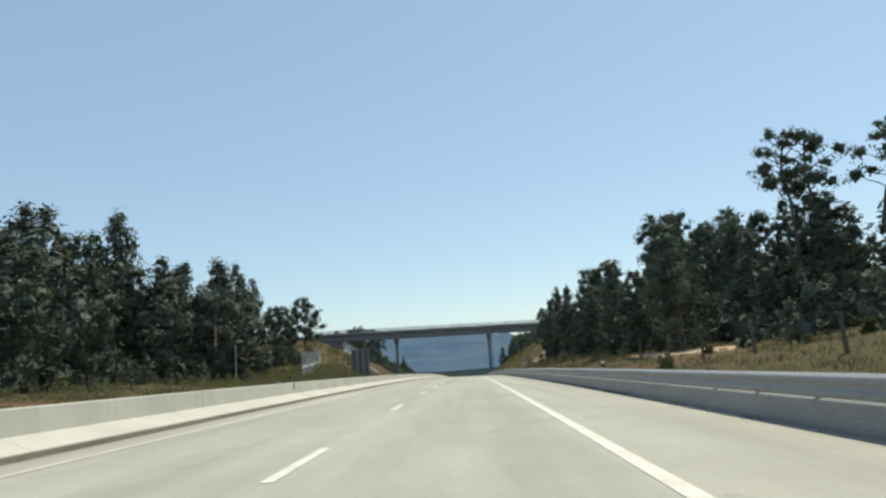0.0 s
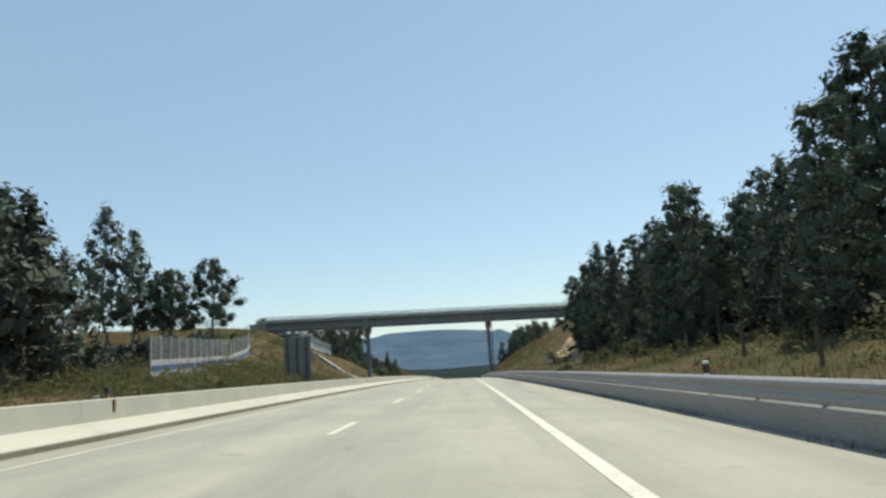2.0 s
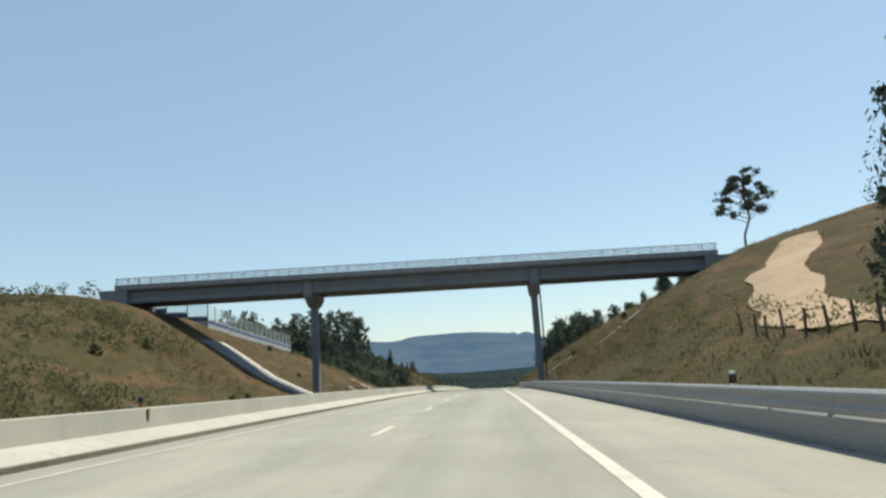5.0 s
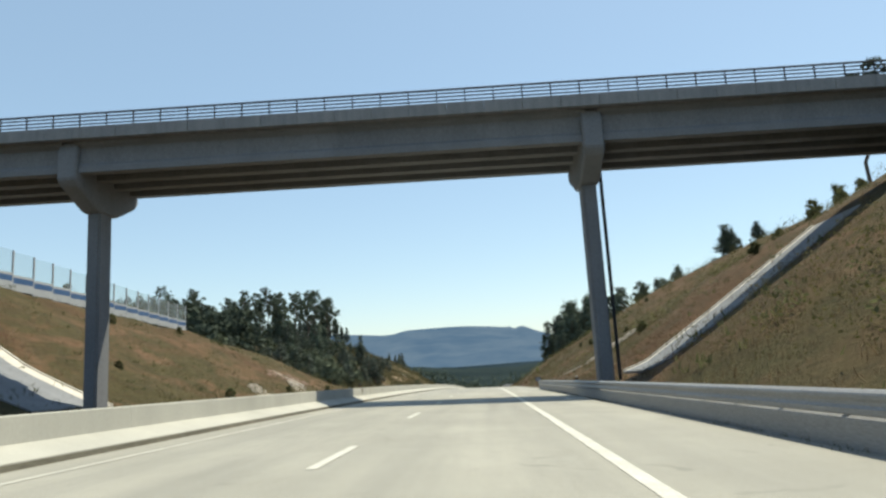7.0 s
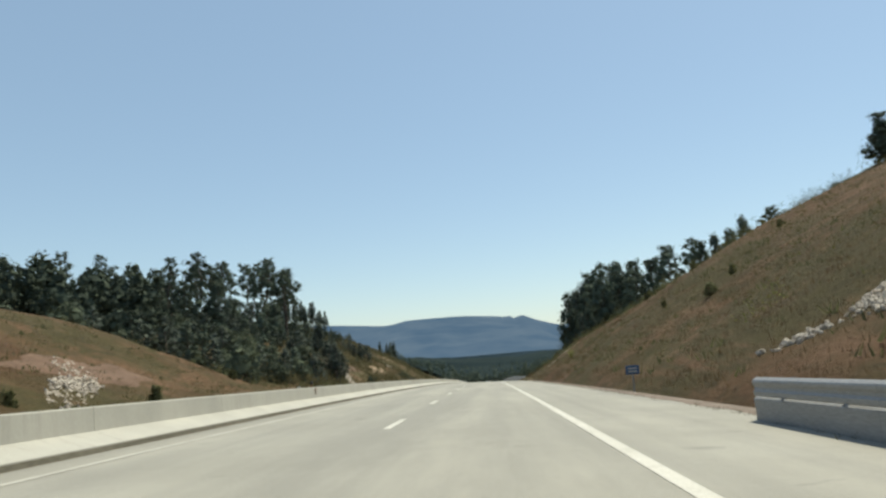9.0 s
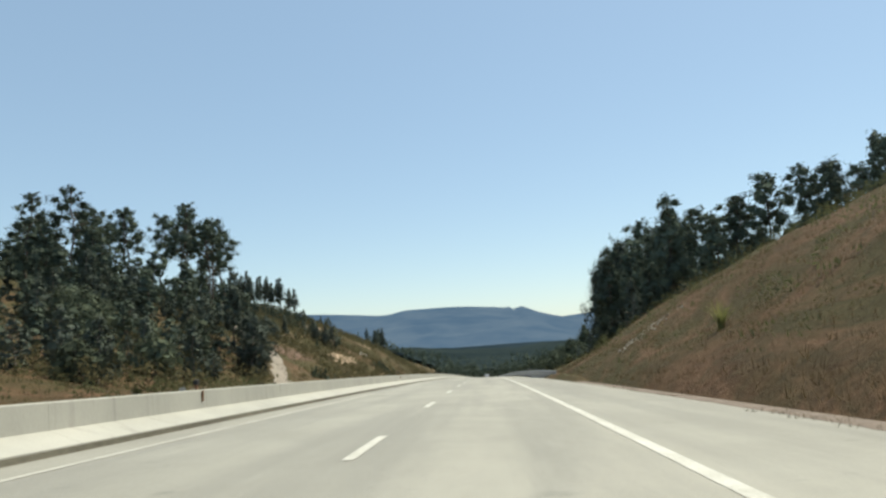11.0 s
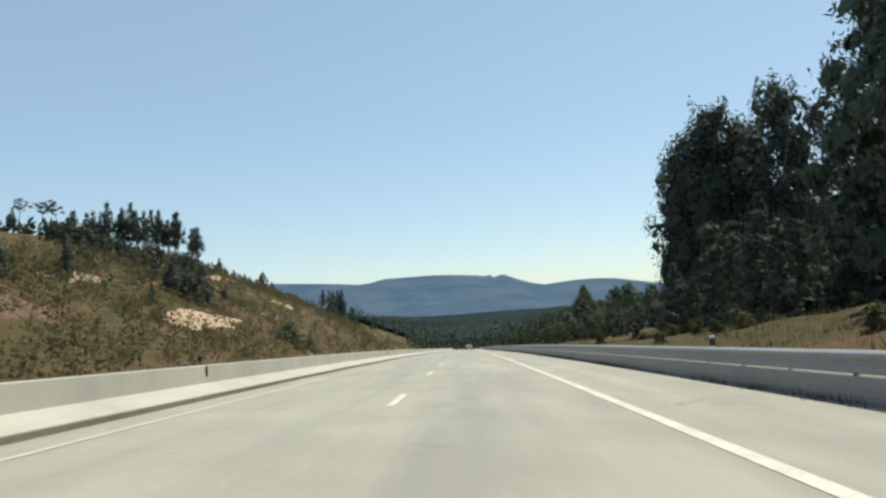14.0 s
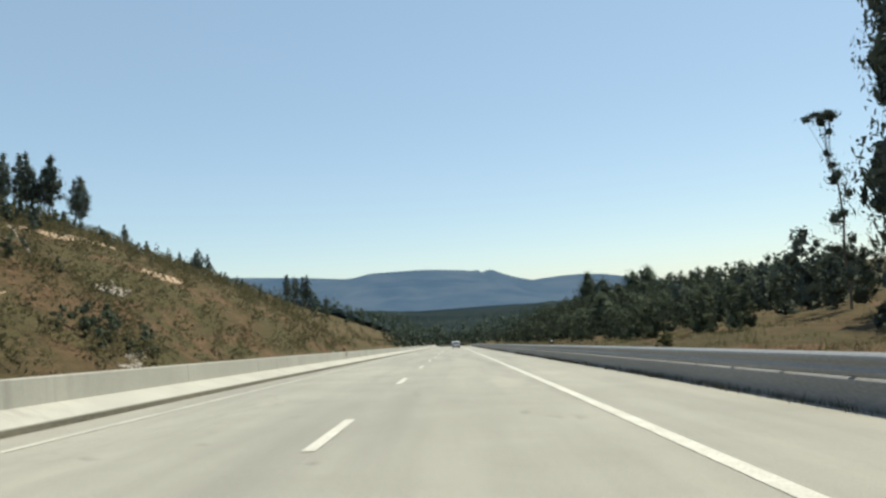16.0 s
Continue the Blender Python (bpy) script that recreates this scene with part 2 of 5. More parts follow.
M_REED = leaf_material("reed_blades", (0.15, 0.165, 0.060), (0.30, 0.30, 0.12), 0.8, 0.5)
M_SCRUB = leaf_material("dusty_scrub_leaves", (0.080, 0.076, 0.040), (0.135, 0.118, 0.066), 0.95, 0.5)
M_WEED = leaf_material("dusty_weeds", (0.085, 0.078, 0.055), (0.145, 0.128, 0.088), 0.95, 0.45)
M_GREENWEED = leaf_material("olive_weeds", (0.086, 0.088, 0.036), (0.150, 0.140, 0.062), 0.95, 0.5)
M_IRON = grainy("cast_iron", (0.055, 0.05, 0.045), (0.105, 0.095, 0.085), 6, 60, 0.7, 0.3)
M_RUST = grainy("rusty_reflector_body", (0.12, 0.06, 0.035), (0.2, 0.11, 0.06), 12, 60, 0.8)
M_PLASTIC = grainy("white_post_plastic", (0.6, 0.6, 0.58), (0.75, 0.75, 0.72), 8, 60, 0.5)
M_BLACK = grainy("black_rubber_band", (0.02, 0.02, 0.02), (0.04, 0.04, 0.04), 8, 60, 0.6)
M_WOOD = grainy("grey_fence_wood", (0.07, 0.055, 0.04), (0.15, 0.12, 0.09), 6, 40, 0.9, stretch=(1, 1, 0.2))
M_BRICKISH = grainy("brown_render", (0.17, 0.13, 0.10), (0.25, 0.20, 0.155), 0.7, 15, 0.9)
M_CARPAINT = grainy("pale_grey_car_paint", (0.42, 0.43, 0.44), (0.48, 0.49, 0.50), 1.0, 30, 0.3, bumps=0.0, spec=0.5)
M_REDLAMP = grainy("red_lamp_plastic", (0.25, 0.01, 0.01), (0.35, 0.02, 0.015), 5, 30, 0.25, bumps=0.0, spec=0.5)
# last colour of each: the bluish haze glow added to the far land
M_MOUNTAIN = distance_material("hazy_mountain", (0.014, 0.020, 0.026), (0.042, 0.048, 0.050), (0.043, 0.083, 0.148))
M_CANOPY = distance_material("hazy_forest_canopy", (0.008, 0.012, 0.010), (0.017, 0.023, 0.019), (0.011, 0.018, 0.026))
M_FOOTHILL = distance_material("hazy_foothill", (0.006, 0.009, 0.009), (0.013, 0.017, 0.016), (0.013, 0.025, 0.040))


# ---- mesh helpers ----
def link(name, verts, faces, material, parent=None, smooth=False):
    me = bpy.data.meshes.new(name)
    me.from_pydata(verts, [], faces)
    if smooth:
        me.polygons.foreach_set("use_smooth", [True] * len(me.polygons))
    me.materials.append(material)
    ob = new(name, me)
    ob.parent = parent
    return ob


def part(name, bm, material, parent=None, label="", smooth=False):
    me = bpy.data.meshes.new(name)
    bm.normal_update()
    bm.to_mesh(me)
    bm.free()
    if smooth:
        me.polygons.foreach_set("use_smooth", [True] * len(me.polygons))
    me.materials.append(material)
    ob = new(name, me)
    ob.parent = parent
    return tagged(ob, label)


def empty(name, m, label, category, group="", kind=""):
    ob = new(name)
    ob.empty_display_size = 0.2
    ob.matrix_world = m
    return tagged(ob, label, category, group, kind)


def box(bm, x0, x1, y0, y1, z0, z1, bevel=0.0):
    r = bmesh.ops.create_cube(bm, size=1.0)
    vs = r["verts"]
    for v in vs:
        v.co = Vector(((x0 + x1) / 2 + v.co.x * (x1 - x0), (y0 + y1) / 2 + v.co.y * (y1 - y0), (z0 + z1) / 2 + v.co.z * (z1 - z0)))
    if bevel:
        es = {e for v in vs for e in v.link_edges}
        bmesh.ops.bevel(bm, geom=list(es), offset=bevel, segments=1, affect="EDGES")
    return bm


def boxed(x0, x1, y0, y1, z0, z1, bevel=0.0):
    return box(bmesh.new(), x0, x1, y0, y1, z0, z1, bevel)


def tube(bm, a, b, ra, rb, seg=8):
    a, b = Vector(a), Vector(b)
    q = (b - a).to_track_quat("Z", "Y")
    rings = []
    for p, r in ((a, ra), (b, rb)):
        rings.append([bm.verts.new(p + q @ Vector((math.cos(k * math.tau / seg) * r, math.sin(k * math.tau / seg) * r, 0))) for k in range(seg)])
    for k in range(seg):
        bm.faces.new((rings[0][k], rings[0][(k + 1) % seg], rings[1][(k + 1) % seg], rings[1][k]))
    bm.faces.new(rings[0][::-1])
    bm.faces.new(rings[1])
    return bm


def extruded(profile, ys, height, shift=None):
    """Closed profile of (x, z) swept along y; height(x, y) gives the base level."""
    verts, faces, n = [], [], len(profile)
    for y in ys:
        dx = shift(y) if shift else 0.0
        for x, z in profile:
            verts.append((x + dx, y, z + height(x + dx, y)))
    for i in range(len(ys) - 1):
        for k in range(n):
            a, b = i * n + k, i * n + (k + 1) % n
            faces.append((a, b, b + n, a + n))
    faces.append(tuple(range(n - 1, -1, -1)))
    faces.append(tuple((len(ys) - 1) * n + k for k in range(n)))
    return verts, faces


# ---- the lie of the land ----
G0, K, CROSS = -0.001, 0.613e-4, 0.0237
Y1, Y2, Y3 = 430.0, 720.0, 1020.0
Z1 = G0 * Y1 - K * Y1 * Y1
S1 = G0 - 2 * K * Y1


def road_z(y):
    """Level of the road's edge line: a long crest, an even descent, then the valley floor."""
    if y < Y1:
        return G0 * y - K * y * y
    if y < Y2:
        return Z1 + S1 * (y - Y1)
    u = min(y, Y3) - Y2
    return Z1 + S1 * (Y2 - Y1) + S1 * (u - u * u / (2 * (Y3 - Y2)))


def deck_z(x, y):
    return road_z(y) - CROSS * x


RX = (4.3, 8, 12, 20, 30, 45, 60, 100, 200)
RIGHT_NEAR = {
    -90: (0.0, 0.5, 0.9, 1.4, 2, 3, 4, 6, 8),
    60: (0.0, 0.5, 1.0, 1.7, 2.5, 4, 5, 7, 10),
    130: (0.0, 0.6, 1.3, 2.2, 3, 4.5, 6, 9, 12),
    157: (0.0, 1.0, 2.2, 3.6, 6, 9, 11, 13, 15),
    185: (0.1, 1.8, 4.0, 8.0, 11.5, 15, 17, 19, 21),
}
RIGHT_CUTTING = {
    203: (0.1, 2.6, 5.2, 10.2, 14.6, 18, 21, 23, 23),
    208: (0.1, 2.2, 4.9, 10.2, 15.0, 19, 22, 24, 24),
    211: (0.1, 1.5, 4.2, 9.8, 15.0, 19, 22, 24, 24),
    217: (0.1, 1.5, 4.2, 9.8, 15.0, 19, 22, 24, 24),
    221: (0.2, 2.0, 4.5, 9.6, 14.8, 19, 22, 24, 24),
    260: (0.3, 2.0, 4.3, 9.0, 13.8, 20.5, 25, 28, 28),
}
RIGHT_FAR = {
    300: (0.3, 2.4, 5.2, 10.2, 15.5, 22, 26, 29, 30),
    330: (0.3, 2.6, 5.4, 9.2, 12.8, 17, 20, 24, 26),
    350: (0.1, 1.5, 3.4, 7.0, 10.0, 13, 15, 20, 22),
    375: (0.0, 0.5, 1.2, 3.0, 5.0, 8, 10, 14, 16),
    400: (-0.1, 0.2, 0.5, 1.0, 2.0, 4, 5, 8, 12),
    600: (-0.1, 0.2, 0.5, 0.9, 1.8, 4.5, 8, 13, 20),
    720: (-0.1, 0.2, 0.6, 1.5, 4, 9, 13, 20, 30),
    1000: (-0.1, 0.2, 0.5, 1, 2, 4, 6, 12, 20),
    5000: (-0.1, 0.2, 0.5, 1, 2, 3, 4, 8, 12),
}
RIGHT = {**RIGHT_NEAR, **RIGHT_CUTTING, **RIGHT_FAR}
LX = (20.5, 25, 30, 36, 45, 60, 80, 110, 200)
LEFT_NEAR = {
    -90: (0.0, 0.4, 0.7, 1.0, 1.5, 2, 3, 4, 6),
    95: (0.0, 0.4, 0.9, 1.2, 1.5, 2.0, 3, 4, 5),
    115: (0.0, 0.6, 2.2, 2.4, 2.4, 2.2, 2.2, 3, 4),
    150: (0.0, 0.7, 2.5, 4.6, 4.4, 3.4, 3.6, 4, 5),
    170: (0.0, 0.8, 3.0, 5.8, 8.2, 6.6, 6.4, 7, 8),
    188: (0.0, 0.8, 3.1, 7.7, 11.5, 8.2, 7.2, 7.5, 9),
    200: (0.0, 0.7, 3.0, 7.8, 13.2, 14.6, 15, 15, 15),
}
LEFT_MIDDLE = {
    203: (0.0, 0.9, 3.6, 8.3, 13.3, 14.6, 15, 15, 15),
    207: (0.0, 0.6, 3.1, 7.4, 13.0, 14.5, 15, 15, 15),
    217: (0.0, 0.6, 3.1, 7.4, 13.0, 14.5, 15, 15, 15),
    260: (0.0, 0.6, 3.2, 7.4, 11.0, 12, 13, 14, 15),
    290: (0.0, 0.5, 2.1, 6.0, 9.5, 12, 13.5, 15, 16),
    320: (0.0, 0.4, 1.2, 2.6, 5.0, 9, 13, 16, 18),
    350: (0.0, 0.4, 1.0, 3.0, 6.5, 12, 17, 20, 22),
    376: (0.0, 0.5, 1.6, 6.2, 10.0, 16, 20, 23, 24),
}
LEFT_FAR = {
    428: (0.0, 0.5, 2.4, 5.6, 10.0, 16, 22, 26, 28),
    460: (0.0, 0.7, 4.0, 7.6, 12.5, 18, 25, 30, 33),
    500: (0.0, 1.0, 5.5, 10.0, 14.5, 20.5, 27.5, 33, 36),
    535: (0.0, 1.0, 5.0, 9.0, 14.0, 20.5, 30, 34, 38),
    560: (0.0, 0.8, 4.0, 7.0, 12.0, 19, 27, 32, 36),
    650: (0.0, 0.6, 2.0, 5.0, 10.0, 17, 27, 36, 42),
    800: (0.0, 0.5, 2.0, 4.0, 8.0, 14, 22, 32, 42),
    1200: (0.0, 0.5, 2.0, 4.0, 6.0, 9, 12, 16, 22),
    5000: (0.0, 0.5, 1, 2, 3, 4, 5, 8, 12),
}
LEFT = {**LEFT_NEAR, **LEFT_MIDDLE, **LEFT_FAR}


def table(rows, keys, d, y):
    ks = sorted(rows)
    y = min(max(y, ks[0]), ks[-1])
    i = max(k for k in range(len(ks) - 1) if ks[k] <= y) if y < ks[-1] else len(ks) - 2
    u = (y - ks[i]) / (ks[i + 1] - ks[i])
    u = u * u * (3 - 2 * u)
    return float(np.interp(d, keys, rows[ks[i]])) * (1 - u) + float(np.interp(d, keys, rows[ks[i + 1]])) * u


def rel(x, y):
    if x > 4.3:
        h = table(RIGHT, RX, x, y) - CROSS * 4
        rough = min(1.0, (x - 4.3) / 6)
    elif x < -20.5:
        h = table(LEFT, LX, -x, y) + 0.1
        rough = min(1.0, (-x - 20.5) / 6)
    elif x > 3.7:
        return -0.12 + (x - 3.7) * 0.05
    elif x < -9.3:
        return 0.02 if x < -9.6 else -0.2
    else:
        return -0.45
    rough *= min(1.0, 0.12 + max(0.0, abs(y - 212) - 5.5) / 8)
    n = noise.noise(Vector((x * 0.09, y * 0.09, 0))) * 0.55 + noise.noise(Vector((x * 0.3, y * 0.3, 5))) * 0.22
    return h + n * rough


def ground_z(x, y):
    return road_z(y) + rel(x, y)


def build_ground():
    ys = list(np.arange(-90, 20, 10)) + list(np.arange(20, 480, 2.5)) + list(np.arange(480, 820, 8)) + [820 * 1.09 ** k for k in range(21)]
    half = [4.3, 5.2, 6.2, 7.2, 8.2, 9.3, 10.5, 11.8, 13.2, 14.7, 16.3, 18, 20, 22, 24.5, 27, 30, 33, 36.5, 40, 44, 48, 53, 59, 66, 74, 83, 95, 110, 130, 160, 200, 300, 500, 900, 1600, 2800]
    xs = [-x for x in reversed(half) if x > 22] + [-21.9, -20.5, -15, -9.6, -9.3, -4, 1.5, 3.7] + half
    verts, faces, n = [], [], len(xs)
    for y in ys:
        for x in xs:
            verts.append((x, y, ground_z(x, y)))
    for i in range(len(ys) - 1):
        for k in range(n - 1):
            a = i * n + k
            faces.append((a, a + 1, a + 1 + n, a + n))
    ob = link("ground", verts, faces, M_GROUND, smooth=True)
    return tagged(ob, "dry brown grass and earth banks beside the motorway", "ground", kind="structure")


def strip(name, x0, x1, y0, y1, step, material, lift, across=1, fn=deck_z):
    ys = np.linspace(y0, y1, max(2, int((y1 - y0) / step) + 1))
    xs = np.linspace(x0, x1, across + 1)
    verts = [(x, y, fn(x, y) + lift) for y in ys for x in xs]
    n = len(xs)
    faces = [(i * n + k, i * n + k + 1, (i + 1) * n + k + 1, (i + 1) * n + k) for i in range(len(ys) - 1) for k in range(n - 1)]
    return link(name, verts, faces, material)


build_ground()
road = strip("road", -9.3, 3.75, -90, 650, 5, M_ASPHALT, 0.0, 4)
tagged(road, "pale worn asphalt motorway carriageway with two lanes", "road", kind="structure")


def verge(y0, y1, inner, label):
    """Grit washed over the asphalt's edge, with a ragged rim."""
    ys = np.arange(y0, y1, 0.5)
    V, F = [], []
    for y in ys:
        a = inner + 0.16 * noise.noise(Vector((1.0, y * 0.45, 0))) + 0.08 * noise.noise(Vector((4.0, y * 2.1, 0)))
        for k, x in enumerate((a, a + 0.08, 3.74, 4.05)):
            V.append((x, y, (deck_z(x, y) + (0.004, 0.022, 0.035)[k]) if k < 3 else ground_z(x, y) + 0.05))
    for i in range(len(ys) - 1):
        for k in range(3):
            a = i * 4 + k
            F.append((a, a + 1, a + 5, a + 4))
    return tagged(link("verge", V, F, M_VERGE, smooth=True), label, "verge", kind="structure")


verge(238, 340, 3.56, "gritty pinkish dirt edge washed over the asphalt")


def berm(y0, y1, top):
    """Soil slumped over the asphalt's edge in front of the rail's start."""
    ys = np.arange(y0, y1 + 0.1, 0.5)
    xs = np.linspace(3.3, 5.6, 12)
    V, F, n = [], [], 12
    for y in ys:
        along = math.sin(math.pi * (y - y0) / (y1 - y0)) ** 0.7 if y0 < y < y1 else 0.0
        for k, x in enumerate(xs):
            wob = 0.10 * noise.noise(Vector((x * 1.3, y * 0.8, 4)))
            u = min(1.0, k / 4.0)
            V.append((x + (0.12 * noise.noise(Vector((0, y * 0.6, 1))) if k == 0 else 0), y, deck_z(x, y) - 0.05 + (top + wob) * along * u * u * (3 - 2 * u)))
    for i in range(len(ys) - 1):
        for k in range(n - 1):
            a = i * n + k
            F.append((a, a + 1, a + 1 + n, a + n))
    return tagged(link("soil_berm", V, F, M_GROUND, smooth=True), "low brown soil bank slumped over the road's edge", "bank", kind="structure")


berm(318, 350, 0.5)


# ---- lane paint ----
def paint(x, w, y0, y1, name="edge_line", label="", material=None):
    ob = strip(name, x - w / 2, x + w / 2, y0, y1, 5, material or M_PAINT, 0.006)
    return tagged(ob, label, "road marking", kind="structure")


paint(0.0, 0.2, -90, 650, "edge_line", "solid white edge line beside the hard shoulder")
paint(-7.38, 0.13, -90, 650, "edge_line", "thin faded white edge line beside the median barrier", M_FADED)
dashes = [float(y) for y in np.interp(range(-8, 37), (-8, 0, 7, 10, 15, 19, 25, 27, 32, 36), (-83.8, 6.1, 84.8, 117.1, 173.3, 217.05, 283.4, 305.4, 361.9, 407.6))]
dashes += [dashes[-1] + 11.4 * (k + 1) for k in range(21)]
lane_line = empty("lane_line", Matrix(), "broken white lane line of short worn dashes", "road marking", kind="structure")
for y in dashes:
    d = strip("dash", -3.88, -3.73, y, y + 2.9, 3, M_PAINT, 0.007)
    d.parent = lane_line

# ---- median barrier: precast pieces, 6 m each ----
NJ = [(-0.28, -0.1), (0.63, -0.1), (0.63, 0.090), (0.60, 0.110), (0.10, 0.30), (0.075, 0.715), (0.055, 0.735), (-0.055, 0.735), (-0.075, 0.715), (-0.10, 0.30), (-0.28, 0.09)]
barrier = empty("median_barrier", Matrix(), "cream concrete median barrier of precast pieces", "barrier", kind="structure")
rnd = random.Random(4)
for k in range(-12, 108):
    y0 = k * 6.0 + 3.3
    prof = [(-8.88 + x, z) for x, z in NJ]
    v, f = extruded(prof, np.linspace(y0 + 0.004, y0 + 5.996, 3), lambda x, y: deck_z(-8.88, y))
    b = link("barrier_piece", v, f, M_BARRIER, barrier)
    b.location.x = rnd.uniform(-0.0025, 0.0025)
v, f = extruded([(-8.247, -0.05), (-8.195, -0.05), (-8.195, 0.004), (-8.220, 0.006), (-8.232, 0.087), (-8.247, 0.087)], np.arange(-90, 651, 5.0), lambda x, y: deck_z(-8.22, y))
slot = link("slot_drain", v, f, M_SLOT)
tagged(slot, "dark drainage slot along the foot of the barrier", "drain", kind="structure")


# ---- steel guard rails ----
WB = [(-0.035, 0.762), (-0.014, 0.758), (0.044, 0.717), (0.055, 0.69), (0.05, 0.65), (0.022, 0.605), (0.022, 0.56), (0.05, 0.52), (0.045, 0.455), (0.01, 0.43)]
LOW = [(-0.03, 0.424), (-0.012, 0.421), (0.034, 0.390), (0.038, 0.36), (0.03, 0.20), (0.034, 0.01), (0.03, -0.06)]


def open_strip(profile, thick):
    return [(-x, z) for x, z in profile] + [(-x + thick, z) for x, z in reversed(profile)]


def guard_rail(y0, y1, shift, drop, label):
    g = empty("guard_rail", Matrix(), label, "guard rail")
    n = int((y1 - y0) / 4)
    gz = lambda x, y: deck_z(3.1, y) - drop(y)
    for k in range(n):
        a, b = y0 + 4 * k, y0 + 4 * k + 4
        v, f = extruded([(3.1 + x, z) for x, z in open_strip(WB, 0.012)], np.linspace(a, b - 0.006, 3), gz, shift)
        link("beam", v, f, M_STEEL, g)
        v, f = extruded([(3.12 + x, z) for x, z in open_strip(LOW, 0.012)], np.linspace(a + 0.1, b + 0.096, 3), gz, shift)
        link("lower_panel", v, f, M_STEEL, g)
        for yy in (a + 1, a + 3):
            x = 3.27 + shift(yy)
            part("post", boxed(x - 0.05, x + 0.05, yy - 0.06, yy + 0.06, gz(x, yy) - 0.5, gz(x, yy) + 0.69, 0.008), M_STEEL, g)
            part("spacer", boxed(x - 0.15, x - 0.05, yy - 0.04, yy + 0.04, gz(x, yy) + 0.48, gz(x, yy) + 0.66), M_STEEL, g)
    return g


guard_rail(-42, 238, lambda y: 0.0, lambda y: 0.0, "galvanised steel guard rail with a lower protection panel")
guard_rail(339, 627, lambda y: 1.25 * max(0.0, (352 - y) / 13) ** 1.6, lambda y: 0.12 * max(0.0, (346 - y) / 7), "galvanised steel guard rail whose start flares into the bank")


# ---- bridge ----
def bridge():
    zt = lambda x: 12.63 - 0.0143 * x           # top of the kerb
    y0, y1 = 210.0, 217.8
    x0, x1 = -49.0, 27.5
    br = empty("road_bridge", Matrix(), "grey concrete road bridge over the motorway on two single-column piers", "bridge")
    part("deck_slab", sheared(x0, x1, y0 + 0.35, y1 - 0.35, -0.62, -0.30, zt), M_CONCRETE, br)
    for ya, yb in ((y0, y0 + 0.45), (y1 - 0.45, y1)):
        n = 38
        for k in range(n):
            a = x0 + (x1 - x0) * k / n
            b = x0 + (x1 - x0) * (k + 1) / n
            part("parapet_panel", sheared(a + 0.012, b - 0.012, ya, yb, -0.66, 0.0, zt), M_FASCIA, br)
    for k, yc in enumerate((211.1, 212.97, 214.83, 216.7)):
        for a, b in ((x0 + 1, -24.2), (-23.5, 4.6), (5.3, x1 - 1)):
            bm = bmesh.new()
            prof = [(-0.55, -0.62), (0.55, -0.62), (0.5, -0.78), (0.18, -0.95), (0.18, -1.82), (0.32, -1.99), (0.32, -2.36), (-0.32, -2.36), (-0.32, -1.99), (-0.18, -1.82), (-0.18, -0.95), (-0.5, -0.78)]
            ra = [bm.verts.new((a, yc + p, zt(a) + z)) for p, z in prof]
            rb = [bm.verts.new((b, yc + p, zt(b) + z)) for p, z in prof]
            for i in range(len(prof)):
                j = (i + 1) % len(prof)
                bm.faces.new((ra[i], ra[j], rb[j], rb[i]))
            bm.faces.new(ra[::-1])
            bm.faces.new(rb)
            part("girder", bm, M_CONCRETE, br)
    for xp in (-23.86, 4.95):
        pier = part("pier", pier_column(xp, 213.95, ground_z(xp, 213.95) - 0.6 if xp < 0 else -3.6, zt(xp) - 3.9), M_CONCRETE, br)
        part("pier_cap", pier_cap(xp, 213.95, zt(xp)), M_CONCRETE, pier, "hammerhead cap with chamfered ends")
        if xp > 0:
            part("drainpipe", tube(bmesh.new(), (xp + 0.78, 213.9, -3.0), (xp + 0.78, 213.9, zt(xp) - 2.2), 0.10, 0.10, 10), M_DARKSTEEL, pier, "dark drainpipe beside the column")
    for xa, xb in ((x0 - 2.0, x0 + 1.6), (x1 - 1.6, x1 + 2.0)):
        part("abutment", sheared(xa, xb, y0 + 0.1, y1 - 0.1, -5.5, -0.66, zt), M_CONCRETE, br)
    for yr in (y0 + 0.2, y1 - 0.2):
        rail = part("railing_top", rail_bar(x0, x1, yr, zt, 0.80, 0.058), M_DARKSTEEL, br)
        for h in (0.20, 0.40, 0.60):
            part("railing_bar", rail_bar(x0, x1, yr, zt, h, 0.038), M_DARKSTEEL, rail)
        n = int((x1 - x0) / 1.52)
        for k in range(n + 1):
            x = x0 + 0.2 + k * 1.52
            part("railing_post", boxed(x - 0.028, x + 0.028, yr - 0.03, yr + 0.03, zt(x) - 0.02, zt(x) + 0.80), M_DARKSTEEL, rail)
    return br


def sheared(xa, xb, ya, yb, za, zb, zt):
    bm = bmesh.new()
    box(bm, xa, xb, ya, yb, za, zb)
    for v in bm.verts:
        v.co.z += zt(v.co.x)
    return bm


def rail_bar(xa, xb, y, zt, h, r):
    return tube(bmesh.new(), (xa, y, zt(xa) + h), (xb, y, zt(xb) + h), r, r, 6)


def pier_column(x, y, z0, z1):
    bm = boxed(x - 0.40, x + 0.40, y - 0.68, y + 0.68, z0, z1)
    es = [e for e in bm.edges if abs(e.verts[0].co.z - e.verts[1].co.z) > 1]
    bmesh.ops.bevel(bm, geom=es, offset=0.12, segments=3, affect="EDGES")
    return bm


